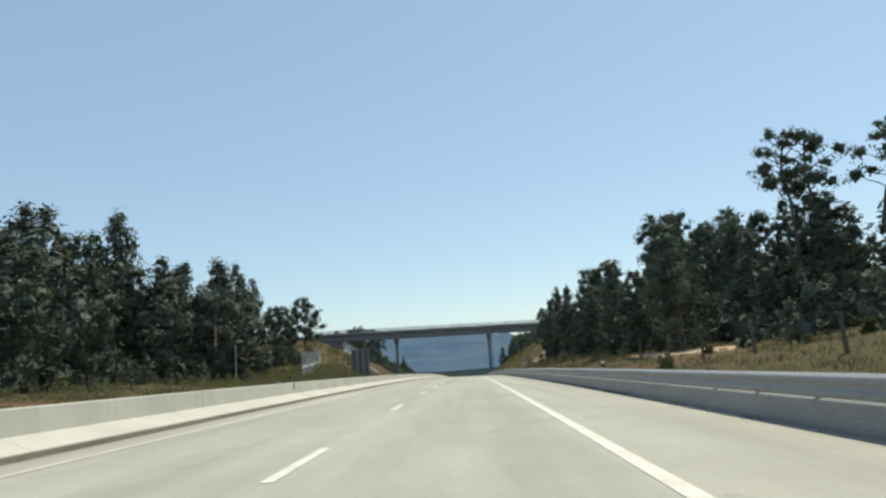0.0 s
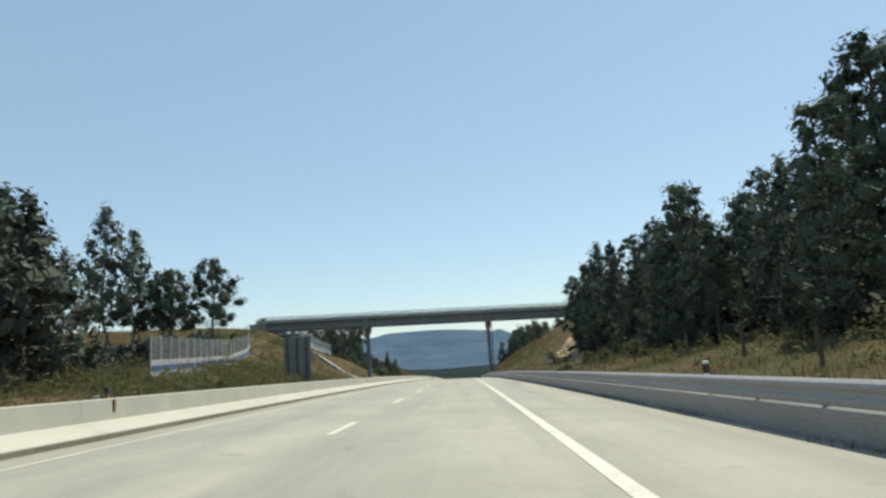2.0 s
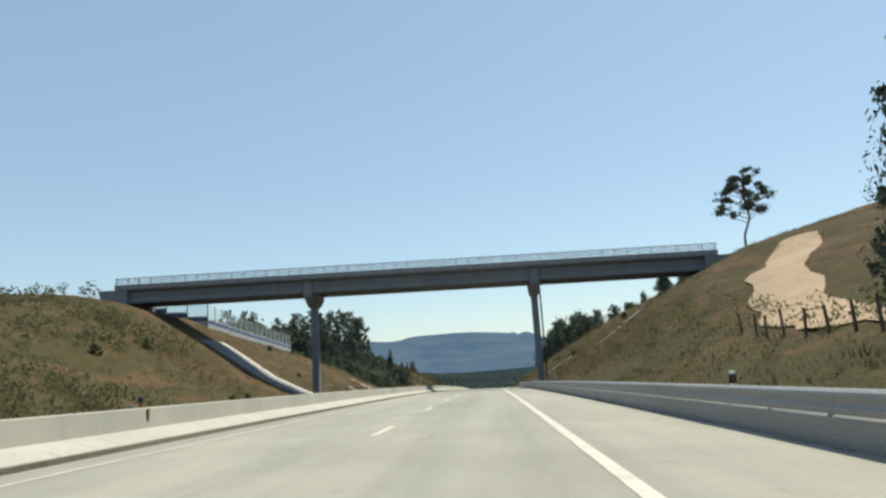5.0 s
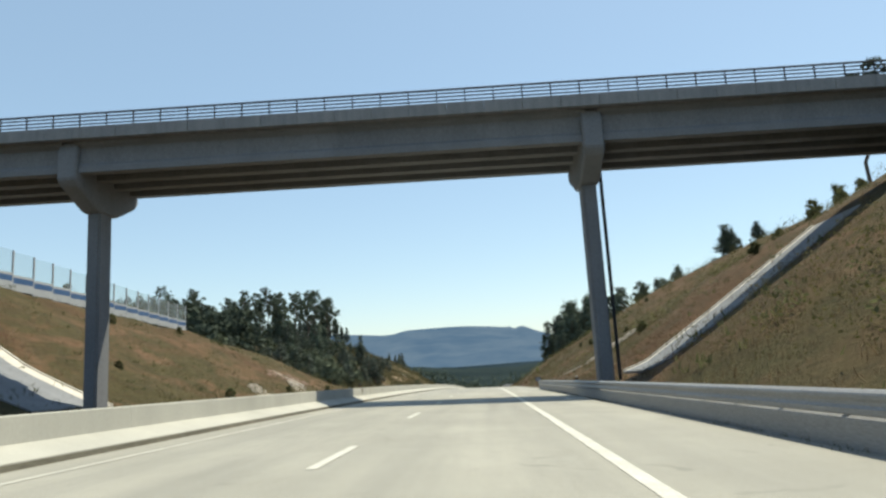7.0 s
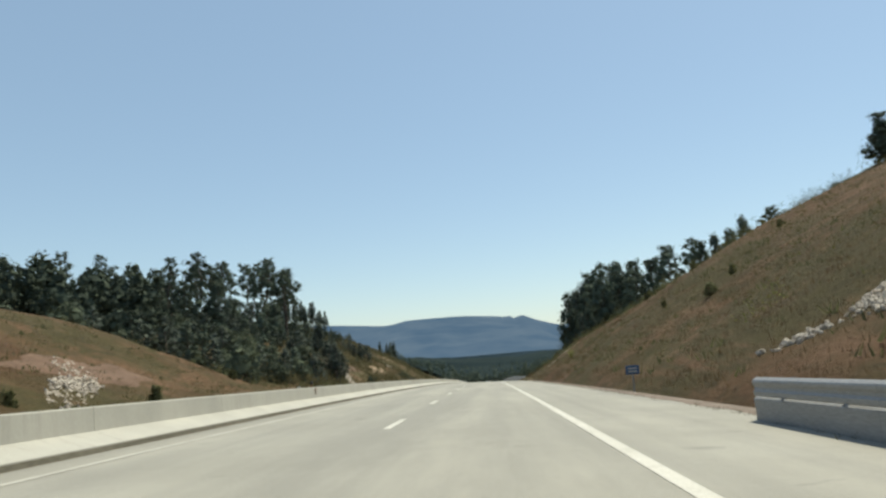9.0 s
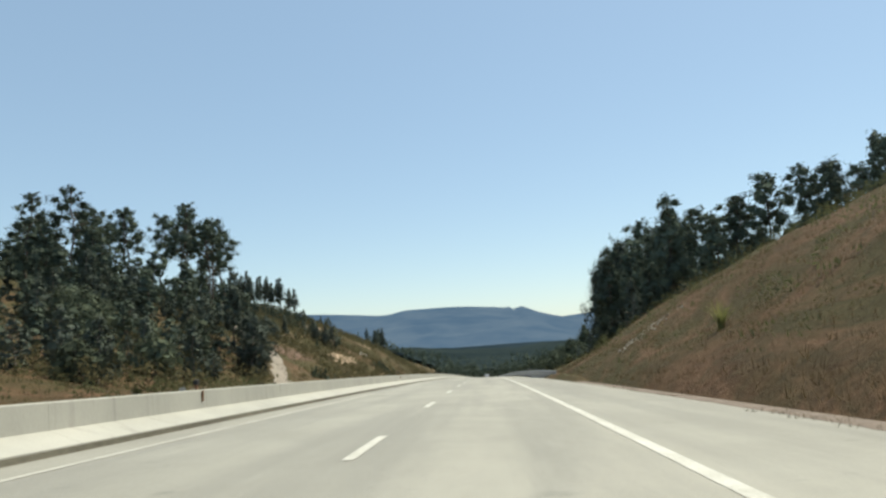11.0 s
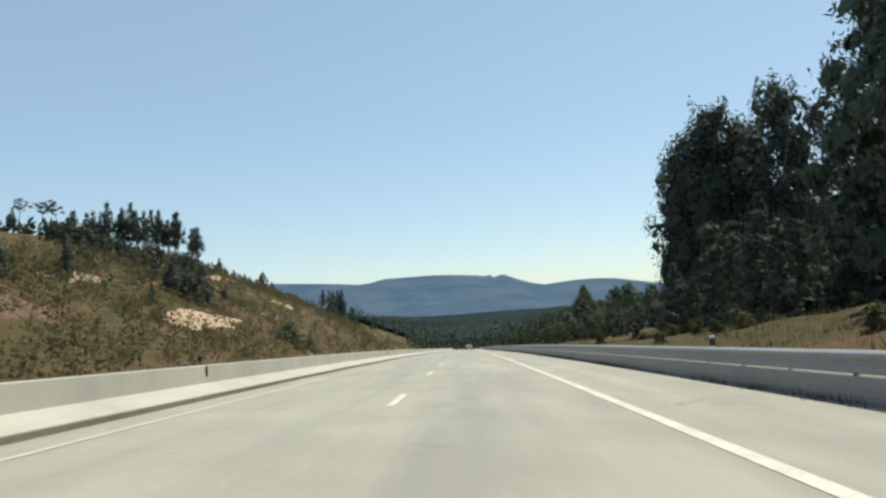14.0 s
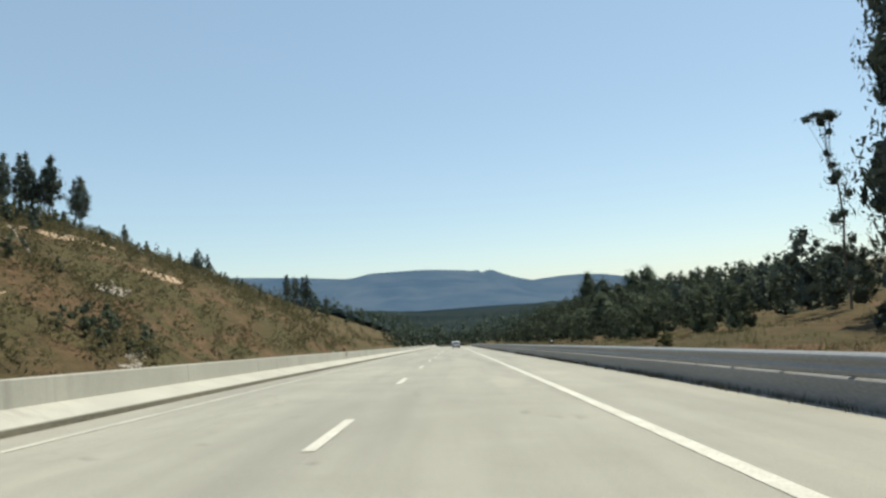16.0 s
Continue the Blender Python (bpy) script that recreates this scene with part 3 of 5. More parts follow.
def pier_cap(x, y, z):
    bm = bmesh.new()
    prof = [(-3.25, -0.63), (-3.45, -1.4), (-3.45, -2.75), (-3.1, -3.1), (-1.0, -4.1), (1.0, -4.1), (3.1, -3.1), (3.45, -2.75), (3.45, -1.4), (3.25, -0.63)]
    ra = [bm.verts.new((x - 0.55, y + p, z + h)) for p, h in prof]
    rb = [bm.verts.new((x + 0.55, y + p, z + h)) for p, h in prof]
    n = len(prof)
    for i in range(n):
        j = (i + 1) % n
        bm.faces.new((ra[j], ra[i], rb[i], rb[j]))
    bm.faces.new(ra)
    bm.faces.new(rb[::-1])
    bmesh.ops.bevel(bm, geom=bm.edges[:], offset=0.09, segments=1, affect="EDGES")
    return bm


bridge()


# ---- paved slopes under the bridge ----
def slope_paving(x0, x1, y0, y1, sunlit_w, label):
    """Concrete slope paving laid on the bank under the deck, in bays with open joints and a raised outer kerb."""
    p = empty("slope_paving", Matrix(), label, "slope paving", kind="structure")
    xs, ys = np.linspace(x0, x1, 10), np.append(np.linspace(y0, y1 - sunlit_w, max(2, round((y1 - sunlit_w - y0) / 2.4) + 1)), y1)

    def level(x, y):
        return road_z(y) + (table(RIGHT, RX, x, y) - CROSS * 4 if x > 0 else table(LEFT, LX, -x, y) + 0.1) + 0.13

    for xa, xb in zip(xs, xs[1:]):
        for ya, yb in zip(ys, ys[1:]):
            bm = bmesh.new()
            g, d = 0.012 * (1 if xb > xa else -1), 0.012
            cs = [(xa + g, ya + d), (xb - g, ya + d), (xb - g, yb - d), (xa + g, yb - d)]
            top = [bm.verts.new((x, y, level(x, y))) for x, y in cs]
            low = [bm.verts.new((x, y, level(x, y) - 0.5)) for x, y in cs]
            bm.faces.new(top)
            for i in range(4):
                bm.faces.new((top[i], low[i], low[(i + 1) % 4], top[(i + 1) % 4]))
            bmesh.ops.recalc_face_normals(bm, faces=bm.faces[:])
            # sun and deck shadow put into colour: outer slabs pale, inner slabs darker
            part("slab", bm, M_SUNPAVE if yb == y1 else M_CONCRETE, p)
        bm = bmesh.new()
        cs = [(xa, y1 + 0.004), (xb, y1 + 0.004), (xb, y1 + 0.16), (xa, y1 + 0.16)]
        top = [bm.verts.new((x, y, level(x, y1) + 0.08)) for x, y in cs]
        low = [bm.verts.new((x, y, level(x, y1) - 0.5)) for x, y in cs]
        bm.faces.new(top)
        for i in range(4):
            bm.faces.new((top[i], low[i], low[(i + 1) % 4], top[(i + 1) % 4]))
        bmesh.ops.recalc_face_normals(bm, faces=bm.faces[:])
        part("kerb", bm, M_SUNPAVE, p)


slope_paving(6.6, 18.8, 212.0, 217.4, 0.65, "pale concrete slope paving under the bridge beside the cutting")
slope_paving(-24.6, -37.5, 209.5, 217.0, 1.15, "pale concrete slope paving under the bridge on the grassy bank")


# ---- large sign seen from behind ----
def big_sign():
    s = empty("traffic_sign", pose(-25.2, 148.6, ground_z(-25.2, 148.6)), "large grey metal traffic sign seen from behind on posts", "traffic sign")
    zb = 0.25
    for k in range(3):
        x = -1.98 + k * 1.32
        part("panel", boxed(x + 0.012, x + 1.308, -0.05, 0.0, zb, 6.75, 0.01), M_SIGNBACK, s)
    for x in (-1.35, 0.0, 1.35):
        part("post", boxed(x - 0.09, x + 0.09, -0.28, -0.055, -0.6, 6.6, 0.01), M_DARKPOST, s, "dark grey steel post")
    for z in (1.2, 3.0, 4.8, 6.3):
        part("crossbar", boxed(-1.9, 1.9, -0.10, -0.052, z - 0.04, z + 0.04), M_SIGNBACK, s)


big_sign()


# ---- noise walls ----
def noise_wall(pts, h, label, k=1.0):
    w = empty("noise_wall", Matrix(), label, "noise barrier")
    seg = []
    for (xa, ya, za), (xb, yb, zb) in zip(pts, pts[1:]):
        n = max(1, round(math.hypot(xb - xa, yb - ya) / 3.0))
        for i in range(n):
            u0, u1 = i / n, (i + 1) / n
            seg.append(((xa + (xb - xa) * u0, ya + (yb - ya) * u0, za + (zb - za) * u0), (xa + (xb - xa) * u1, ya + (yb - ya) * u1, za + (zb - za) * u1)))

    def slab(a, b, z0, z1, t):
        bm = bmesh.new()
        d = Vector((b[0] - a[0], b[1] - a[1], 0)).normalized()
        nrm = Vector((-d.y, d.x, 0)) * t / 2
        vs = []
        for z in (z0, z1):
            for p, sgn in ((a, -1), (b, -1), (b, 1), (a, 1)):
                vs.append(bm.verts.new(Vector((p[0], p[1], p[2] + z)) + nrm * sgn))
        for f in ((3, 2, 1, 0), (4, 5, 6, 7), (0, 1, 5, 4), (1, 2, 6, 5), (2, 3, 7, 6), (3, 0, 4, 7)):
            bm.faces.new([vs[i] for i in f])
        return bm

    low, high = (0.55, 1.08) if k == 1 else (0.35, 1.2)
    for a, b in seg:
        if k < 1:
            mid = (a[2] + b[2]) / 2
            a, b = (a[0], a[1], mid), (b[0], b[1], mid)
        part("base_panel", slab(a, b, -0.5, low * k, 0.14), M_WHITEPANEL, w, "pale lower panel")
        part("blue_panel", slab(a, b, (low + 0.01) * k, high * k, 0.12), M_BLUE, w, "blue band panel")
        part("middle_panel", slab(a, b, (high + 0.01) * k, 1.58 * k, 0.12), M_WHITEPANEL, w)
        g = part("clear_panel", slab(a, b, 1.59 * k, h, 0.03), M_GLASS, w, "clear acrylic panel")
        g.visible_shadow = False
    for a in [s[0] for s in seg] + [seg[-1][1]]:
        part("post", boxed(a[0] - 0.07, a[0] + 0.07, a[1] - 0.07, a[1] + 0.07, a[2] - 1.3, a[2] + h + 0.06, 0.01), M_WHITEPANEL, w, "white steel post")
    return w


noise_wall([(-28.4, 109, 1.2), (-30.5, 124, 1.6), (-33.6, 145, 2.3), (-37.0, 163, 3.7), (-38.4, 169, 4.7)], 3.65, "clear noise wall with a blue band and white posts beside the access road")
noise_wall([(-50, 220, 10.6), (-42.5, 224, 8.6), (-43.2, 245, 7.4), (-44, 271, 6.1)], 3.0, "clear noise wall with a blue band on the crest of the bank", 0.6)


# ---- vegetation ----
ICO = [(0, 0, 1), (0.894, 0, 0.447), (0.276, 0.851, 0.447), (-0.724, 0.526, 0.447), (-0.724, -0.526, 0.447), (0.276, -0.851, 0.447), (0.724, 0.526, -0.447), (-0.276, 0.851, -0.447), (-0.894, 0, -0.447), (-0.276, -0.851, -0.447), (0.724, -0.526, -0.447), (0, 0, -1)]
ICOF = [(0, 1, 2), (0, 2, 3), (0, 3, 4), (0, 4, 5), (0, 5, 1), (1, 6, 2), (2, 7, 3), (3, 8, 4), (4, 9, 5), (5, 10, 1), (6, 7, 2), (7, 8, 3), (8, 9, 4), (9, 10, 5), (10, 6, 1), (11, 7, 6), (11, 8, 7), (11, 9, 8), (11, 10, 9), (11, 6, 10)]


def leaves(centres, radii, count, size, rnd, droop=0.0, slim=0.5, core=0.5, outward=0.7):
    """Leaf sprays set shingle-wise over clumps, facing outward, round a dense ragged heart of foliage."""
    V, F = [], []
    mid = sum((Vector(c) for c in centres), Vector()) / max(1, len(centres))
    for c, r in zip(centres, radii):
        away = Vector((c[0] - mid.x, c[1] - mid.y, 0.4 * (c[2] - mid.z)))
        away = away.normalized() * 0.85 * outward if away.length > 0.05 else Vector()
        for _ in range(9 if core else 0):
            d = Vector((rnd.gauss(0, 1), rnd.gauss(0, 1), rnd.gauss(0, 1))).normalized()
            p = Vector((c[0] + d.x * r[0] * core, c[1] + d.y * r[0] * core, c[2] + d.z * r[1] * core))
            face = (d * 0.8 + away + Vector((rnd.gauss(0, 0.3), rnd.gauss(0, 0.3), rnd.gauss(0, 0.3)))).normalized()
            a = Vector((rnd.gauss(0, 1), rnd.gauss(0, 1), rnd.gauss(0, 1)))
            a = (a - face * a.dot(face)).normalized()
            b, n = face.cross(a), len(V)
            V += [tuple(p + q * r[0] * rnd.uniform(0.26, 0.54)) for q in (-a, -b, a, b)]
            F.append((n, n + 1, n + 2, n + 3))
        for _ in range(int(count * (r[0] / 1.2) ** 1.5) + 8):
            d = Vector((rnd.gauss(0, 1), rnd.gauss(0, 1), rnd.gauss(0, 1))).normalized()
            reach = 0.45 + 0.62 * rnd.random() ** 0.7
            p = Vector((c[0] + d.x * r[0] * reach, c[1] + d.y * r[0] * reach, c[2] + d.z * r[1] * reach))
            face = (d * outward + away + Vector((rnd.gauss(0, 0.4), rnd.gauss(0, 0.4), rnd.gauss(0, 0.3)))).normalized()
            a = d * 0.5 + Vector((rnd.gauss(0, 0.8), rnd.gauss(0, 0.8), rnd.gauss(-droop, 0.6)))
            a = (a - face * a.dot(face)).normalized()
            b = face.cross(a)
            s = size * rnd.uniform(0.55, 1.4)
            n = len(V)
            V += [tuple(p - a * s), tuple(p - b * s * slim), tuple(p + a * s), tuple(p + b * s * slim)]
            F.append((n, n + 1, n + 2, n + 3))
    return V, F


def limb(bm, pts, r0, r1, seg=6):
    n = len(pts) - 1
    for k in range(n):
        tube(bm, pts[k], pts[k + 1], r0 + (r1 - r0) * k / n, r0 + (r1 - r0) * (k + 1) / n, seg)


def crooked(rnd, a, b, n, wob):
    a, b = Vector(a), Vector(b)
    return [a.lerp(b, k / n) + (Vector((rnd.gauss(0, wob), rnd.gauss(0, wob), 0)) if 0 < k < n else Vector()) for k in range(n + 1)]


def make_tree(name, seed, h, bark, leaf, label, category, style):
    """style: how the clumps are set out; the tree stands at its own origin, h metres high."""
    rnd = random.Random(seed)
    t = empty(name, pose(0, 0, -900), label, category)
    bm = bmesh.new()
    top = Vector((rnd.uniform(-0.5, 0.5), rnd.uniform(-0.5, 0.5), h * style["stem"]))
    stem = crooked(rnd, (0, 0, -0.8), top, 6, style["wob"])
    limb(bm, stem, style["r"], style["r"] * 0.28, 7)

    def on_stem(u):
        k = min(int(u * 6), 5)
        return stem[k].lerp(stem[k + 1], u * 6 - k)

    cs, rs, tips, tip_sizes = [], [], [], []
    for k in range(style["n"]):
        u = style["low"] + (1 - style["low"]) * (k + rnd.random() * 0.9) / style["n"]
        w = style["shape"](((u - style["low"]) / (1 - style["low"])))
        ang = k * 2.4 + rnd.uniform(-0.5, 0.5)
        reach = style["wide"] * w * rnd.uniform(0.35, 1.05)
        base = on_stem(min(0.97, u * 0.92 / style["stem"] if style["stem"] > 0.5 else u))
        c = Vector((base.x + math.cos(ang) * reach, base.y + math.sin(ang) * reach, h * u - 0.35 + style["sag"] * reach))
        r = style["clump"] * rnd.uniform(0.65, 1.2) * (0.6 + 0.55 * w)
        c.z = min(c.z, h - r * style["flat"])
        cs.append(c)
        rs.append((r, r * style["flat"]))
        if reach > 0.4:
            limb(bm, crooked(rnd, base, c, 3, 0.12), style["r"] * 0.3, style["r"] * 0.08, 4)
            for _ in range(style["sub"]):
                q = c + Vector((rnd.uniform(-r, r), rnd.uniform(-r, r), rnd.uniform(-r, r) * style["flat"])) * 0.9
                tube(bm, c, q, style["r"] * 0.09, style["r"] * 0.03, 3)
                tips.append(q)
                tip_sizes.append((r * 0.55, r * 0.55 * style["flat"]))
    for k in range(style.get("parasol", 0)):
        ang = k * 2.4
        reach = 0.35 + 1.0 * (k % 3) / 2
        c = top + Vector((math.cos(ang) * reach, math.sin(ang) * reach, 0.75 - 0.18 * reach))
        tube(bm, on_stem(0.86 - 0.03 * (k % 4)), c, style["r"] * 0.2, style["r"] * 0.08, 4)
        cs.append(c)
        rs.append((0.8, 0.3))
    part("trunk", bm, bark, t)
    V, F = leaves(cs, rs, style["count"], style["leaf"], rnd, style["droop"], style["slim"], style.get("core", 0.5))
    v, f = leaves(tips, tip_sizes, style["count"], style["leaf"], rnd, style["droop"], style["slim"], 0)
    n = len(V)
    link("crown", V + v, F + [tuple(i + n for i in p) for p in f], leaf, t)
    return t


def forget(t):
    for o in (*t.children_recursive, t):
        bpy.data.objects.remove(o)


GUM = dict(stem=0.94, wob=0.22, r=0.2, n=38, low=0.04, shape=lambda u: 0.80 + 0.42 * math.sin(min(1, u * 1.15) * math.pi) - 0.78 * u ** 2.2, wide=3.0, clump=1.15, flat=1.5, sag=-0.1, count=40, leaf=0.20, droop=0.9, slim=0.42, core=0.45, sub=1)
GUMNEAR = dict(GUM, n=46, wide=3.0, clump=1.1, count=62, leaf=0.16, core=0.45, sub=2, shape=lambda u: 0.80 + 0.45 * math.sin(min(1, u * 1.1) * math.pi) - 0.5 * u ** 2)
GUMOPEN = dict(GUM, n=26, low=0.32, wide=2.5, clump=1.0, flat=1.2, count=44, leaf=0.17, core=0.45, sub=2)
THIN = dict(GUM, n=13, low=0.16, wide=0.8, clump=0.8, flat=1.1, count=70, leaf=0.12, r=0.12, core=0.25, sub=1, parasol=7, shape=lambda u: 1.0 - 0.5 * u)
PINE = dict(stem=0.95, wob=0.22, r=0.2, n=31, low=0.30, shape=lambda u: 1.1 - 0.8 * u ** 1.7, wide=3.0, clump=1.1, flat=0.8, sag=0.2, count=34, leaf=0.20, droop=-0.6, slim=0.36, core=0.36, sub=2)
PINEFULL = dict(PINE, low=0.34, n=38, clump=1.2, wide=3.6, count=34)
PINEBARE = dict(PINE, low=0.66, n=17, wide=2.5, clump=0.78, flat=0.6, wob=0.4, core=0.3, leaf=0.17, shape=lambda u: 0.75 + 0.6 * math.sin(min(1, u * 1.2) * math.pi) - 0.3 * u)
PINELOW = dict(PINE, low=0.04, n=42, wide=3.0, clump=1.25, count=34, sub=1, shape=lambda u: 1.05 - 0.75 * u ** 1.6)
PINETALL = dict(PINE, low=0.50, n=24, wide=2.9, clump=0.92, flat=0.72, wob=0.3, count=36, leaf=0.18, core=0.3, shape=lambda u: 0.62 + 0.62 * math.sin(min(1, u * 1.1 + 0.08) * math.pi) - 0.2 * u)
UMBRELLA = dict(PINE, low=0.46, n=26, wide=4.6, clump=1.1, flat=0.42, shape=lambda u: 1.0 - 0.5 * u, wob=0.3)
SPIRE = dict(stem=0.95, wob=0.1, r=0.12, n=18, low=0.30, shape=lambda u: 0.55 + 0.75 * math.sin(min(1, u + 0.15) * math.pi) - 0.35 * u, wide=1.05, clump=0.8, flat=1.25, sag=-0.05, count=44, leaf=0.2, droop=0.4, slim=0.4, core=0.45, sub=1)
SHRUB = dict(stem=0.5, wob=0.12, r=0.04, n=16, low=0.08, shape=lambda u: 1.1 - 0.6 * u, wide=0.85, clump=0.55, flat=0.9, sag=0.0, count=60, leaf=0.1, droop=-0.3, slim=0.42, core=0.35, sub=0)


def far(style):
    """The same habit in fewer, larger sprays for trees that stay far off."""
    return dict(style, n=max(8, int(style["n"] * 0.5)), clump=style["clump"] * 1.35, count=int(style["count"] * 0.5), leaf=style["leaf"] * 1.6, sub=0, core=0.5)


GUM_LABEL, PINE_LABEL = "dense dark eucalyptus tree at the forest edge", "maritime pine with a tufted dark crown"
KINDS = {
    "gum": [make_tree("eucalyptus_tree", s, 15, M_PALEBARK, M_EUC, GUM_LABEL, "tree", GUM) for s in (11, 12, 13, 14)],
    "gumopen": [make_tree("eucalyptus_tree", s, 15, M_PALEBARK, M_EUC, "open eucalyptus tree with a bare pale trunk", "tree", GUMOPEN) for s in (21, 22, 23)],
    "gumnear": [make_tree("eucalyptus_tree", s, 15, M_PALEBARK, M_EUC, "tall eucalyptus with hanging leafy boughs by the guard rail", "tree", GUMNEAR) for s in (18, 19, 20)],
    "valley": [make_tree("eucalyptus_tree", s, 10, M_PALEBARK, M_VALLEY, "round mid-green tree in the valley grove", "tree", far(dict(GUM, wide=3.4, clump=1.5, low=0.05, leaf=0.15, count=90))) for s in (24, 25, 26)],
    "thin": [make_tree("eucalyptus_tree", s, 15, M_PALEBARK, M_EUC, "thin sparse eucalyptus with tufts up its stem", "tree", THIN) for s in (31,)],
    "pine": [make_tree("pine_tree", s, 15, M_BARK, M_PINE, PINE_LABEL, "tree", PINE) for s in (41, 42, 43, 44)],
    "pinefull": [make_tree("pine_tree", s, 15, M_BARK, M_PINE, "broad full-crowned pine behind the noise wall", "tree", PINEFULL) for s in (48, 49)],
    "pinebare": [make_tree("pine_tree", s, 15, M_BARK, M_PINE, "tall pine with a long bare leaning trunk", "tree", PINEBARE) for s in (51, 52, 53)],
    "pinetall": [make_tree("pine_tree", s, 15, M_BARK, M_PINE, "tall pine with a bare trunk and a rounded open crown", "tree", PINETALL) for s in (54, 55, 56, 57)],
    "pinelow": [make_tree("pine_tree", s, 15, M_BARK, M_PINE, "dark pine leafy down to the ground", "tree", PINELOW) for s in (61, 62, 63)],
    "umbrella": [make_tree("pine_tree", s, 10, M_BARK, M_PINE, "broad umbrella-shaped pine on the crest of the cutting", "tree", UMBRELLA) for s in (71,)],
    "spire": [make_tree("conifer_tree", s, 10, M_BARK, M_EUC, "slim dark spire-shaped tree on the hill", "tree", SPIRE) for s in (81, 82, 83)],
    "shrub": [make_tree("bush", s, 2.2, M_BARK, M_BUSH, "green scrub bush on the bank", "bush", SHRUB) for s in (91, 92, 93, 94)],
    "fargum": [make_tree("eucalyptus_tree", s, 15, M_PALEBARK, M_EUC, "dark eucalyptus tree in the valley woods", "tree", far(GUM)) for s in (15, 16, 17)],
    "farpine": [make_tree("pine_tree", s, 15, M_BARK, M_PINE, "dark pine tree in the hillside woods", "tree", far(PINE)) for s in (45, 46, 47)],
    "farlow": [make_tree("pine_tree", s, 15, M_BARK, M_PINE, "low dense pine filling the woods", "tree", far(PINELOW)) for s in (65, 66, 67)],
}
HEIGHT = dict(pinefull=15, gumnear=15, valley=10, fargum=15, farpine=15, farlow=15, gum=15, gumopen=15, thin=15, pine=15, pinebare=15, pinetall=15, pinelow=15, umbrella=10, spire=10, shrub=2.2)
plant_rnd = random.Random(77)


def plant(kind, x, y, top=None, height=None, wide=1.0, group="roadside woods"):
    z = ground_z(x, y)
    h = height if height else max(2.0, top - z)
    s = h / HEIGHT[kind]
    w = s ** 0.75 * wide
    src = plant_rnd.choice(KINDS[kind])
    m = Matrix.Translation((x, y, z)) @ Matrix.Rotation(plant_rnd.uniform(0, math.tau), 4, "Z") @ Matrix.Diagonal((w, w, s, 1))
    return tagged(copy_thing(src, m), group=group)


# trees whose tops show against the sky: kind, x, y, level of the top
RIGHT_WOODS = [
    ("pinelow", 30.5, 72, 15.5), ("gum", 29.5, 64, 15), ("pinelow", 28.5, 58, 14.2), ("pine", 32, 85, 17.5), ("gum", 33.5, 66, 15.5), ("pinelow", 26, 50, 12),
    ("pine", 24.5, 90, 19.6), ("gum", 22, 99, 12.3),
    ("pinebare", 26.4, 57, 19.9), ("pinebare", 28.3, 57.5, 19.3), ("pinebare", 34.6, 57, 20), ("pine", 24.5, 63.7, 12.5), ("pine", 23, 68.8, 13.6), ("pine", 25.1, 80.9, 14.6),
    ("pinelow", 29, 93.5, 20.5), ("pine", 31.5, 91, 18), ("pinelow", 17.8, 107.4, 15), ("pine", 20.3, 111.6, 15.6), ("gum", 17.6, 142.4, 16.2), ("gum", 18.5, 157, 9),
    ("gum", 19, 139, 13.5), ("gum", 23.5, 133, 16), ("gum", 29, 141, 19.5), ("gum", 20.1, 145.8, 16.7), ("gum", 22.75, 128, 15.6), ("gum", 25, 140, 18.5),
    ("gum", 27, 150, 20), ("pine", 36, 120, 20), ("pine", 38, 136, 23), ("gum", 15.9, 150, 9.5), ("gum", 17.2, 147, 14), ("gum", 20.5, 157, 15.5),
    ("pinelow", 32, 107, 22), ("pine", 36, 95, 20.5),
]
LEFT_WOODS = [
    ("gum", -36.5, 104, 17.5), ("gum", -40, 106, 19),
    ("gum", -38.8, 98.2, 19.6), ("gum", -43.2, 90.9, 19.1), ("gum", -47, 70, 22), ("gum", -49.6, 71, 22.6), ("gumopen", -54, 100, 28), ("gum", -50.8, 118, 22.5),
    ("gumopen", -50.9, 143.2, 26.6), ("gumopen", -47.5, 144.8, 23.3), ("pinefull", -36.9, 146.4, 18.2), ("pinefull", -40.2, 141, 15.9), ("pinefull", -42.5, 143, 16.3), ("gum", -45, 104, 20.5),
    ("gum", -44.5, 112, 18.5), ("gumopen", -54.6, 101, 28.9),
]
CUTTING_CREST = [
    ("umbrella", 57, 275, 38.6), ("pinelow", 43.6, 300, 20.9), ("gum", 43.9, 300.6, 20.3), ("pinelow", 43.0, 299.4, 19.6), ("gum", 44.6, 300.2, 19.4), ("pinelow", 49, 300, 21.0), ("gum", 49.4, 300.5, 20.6), ("pine", 40, 322, 15.2), ("pine", 47, 318, 17),
]
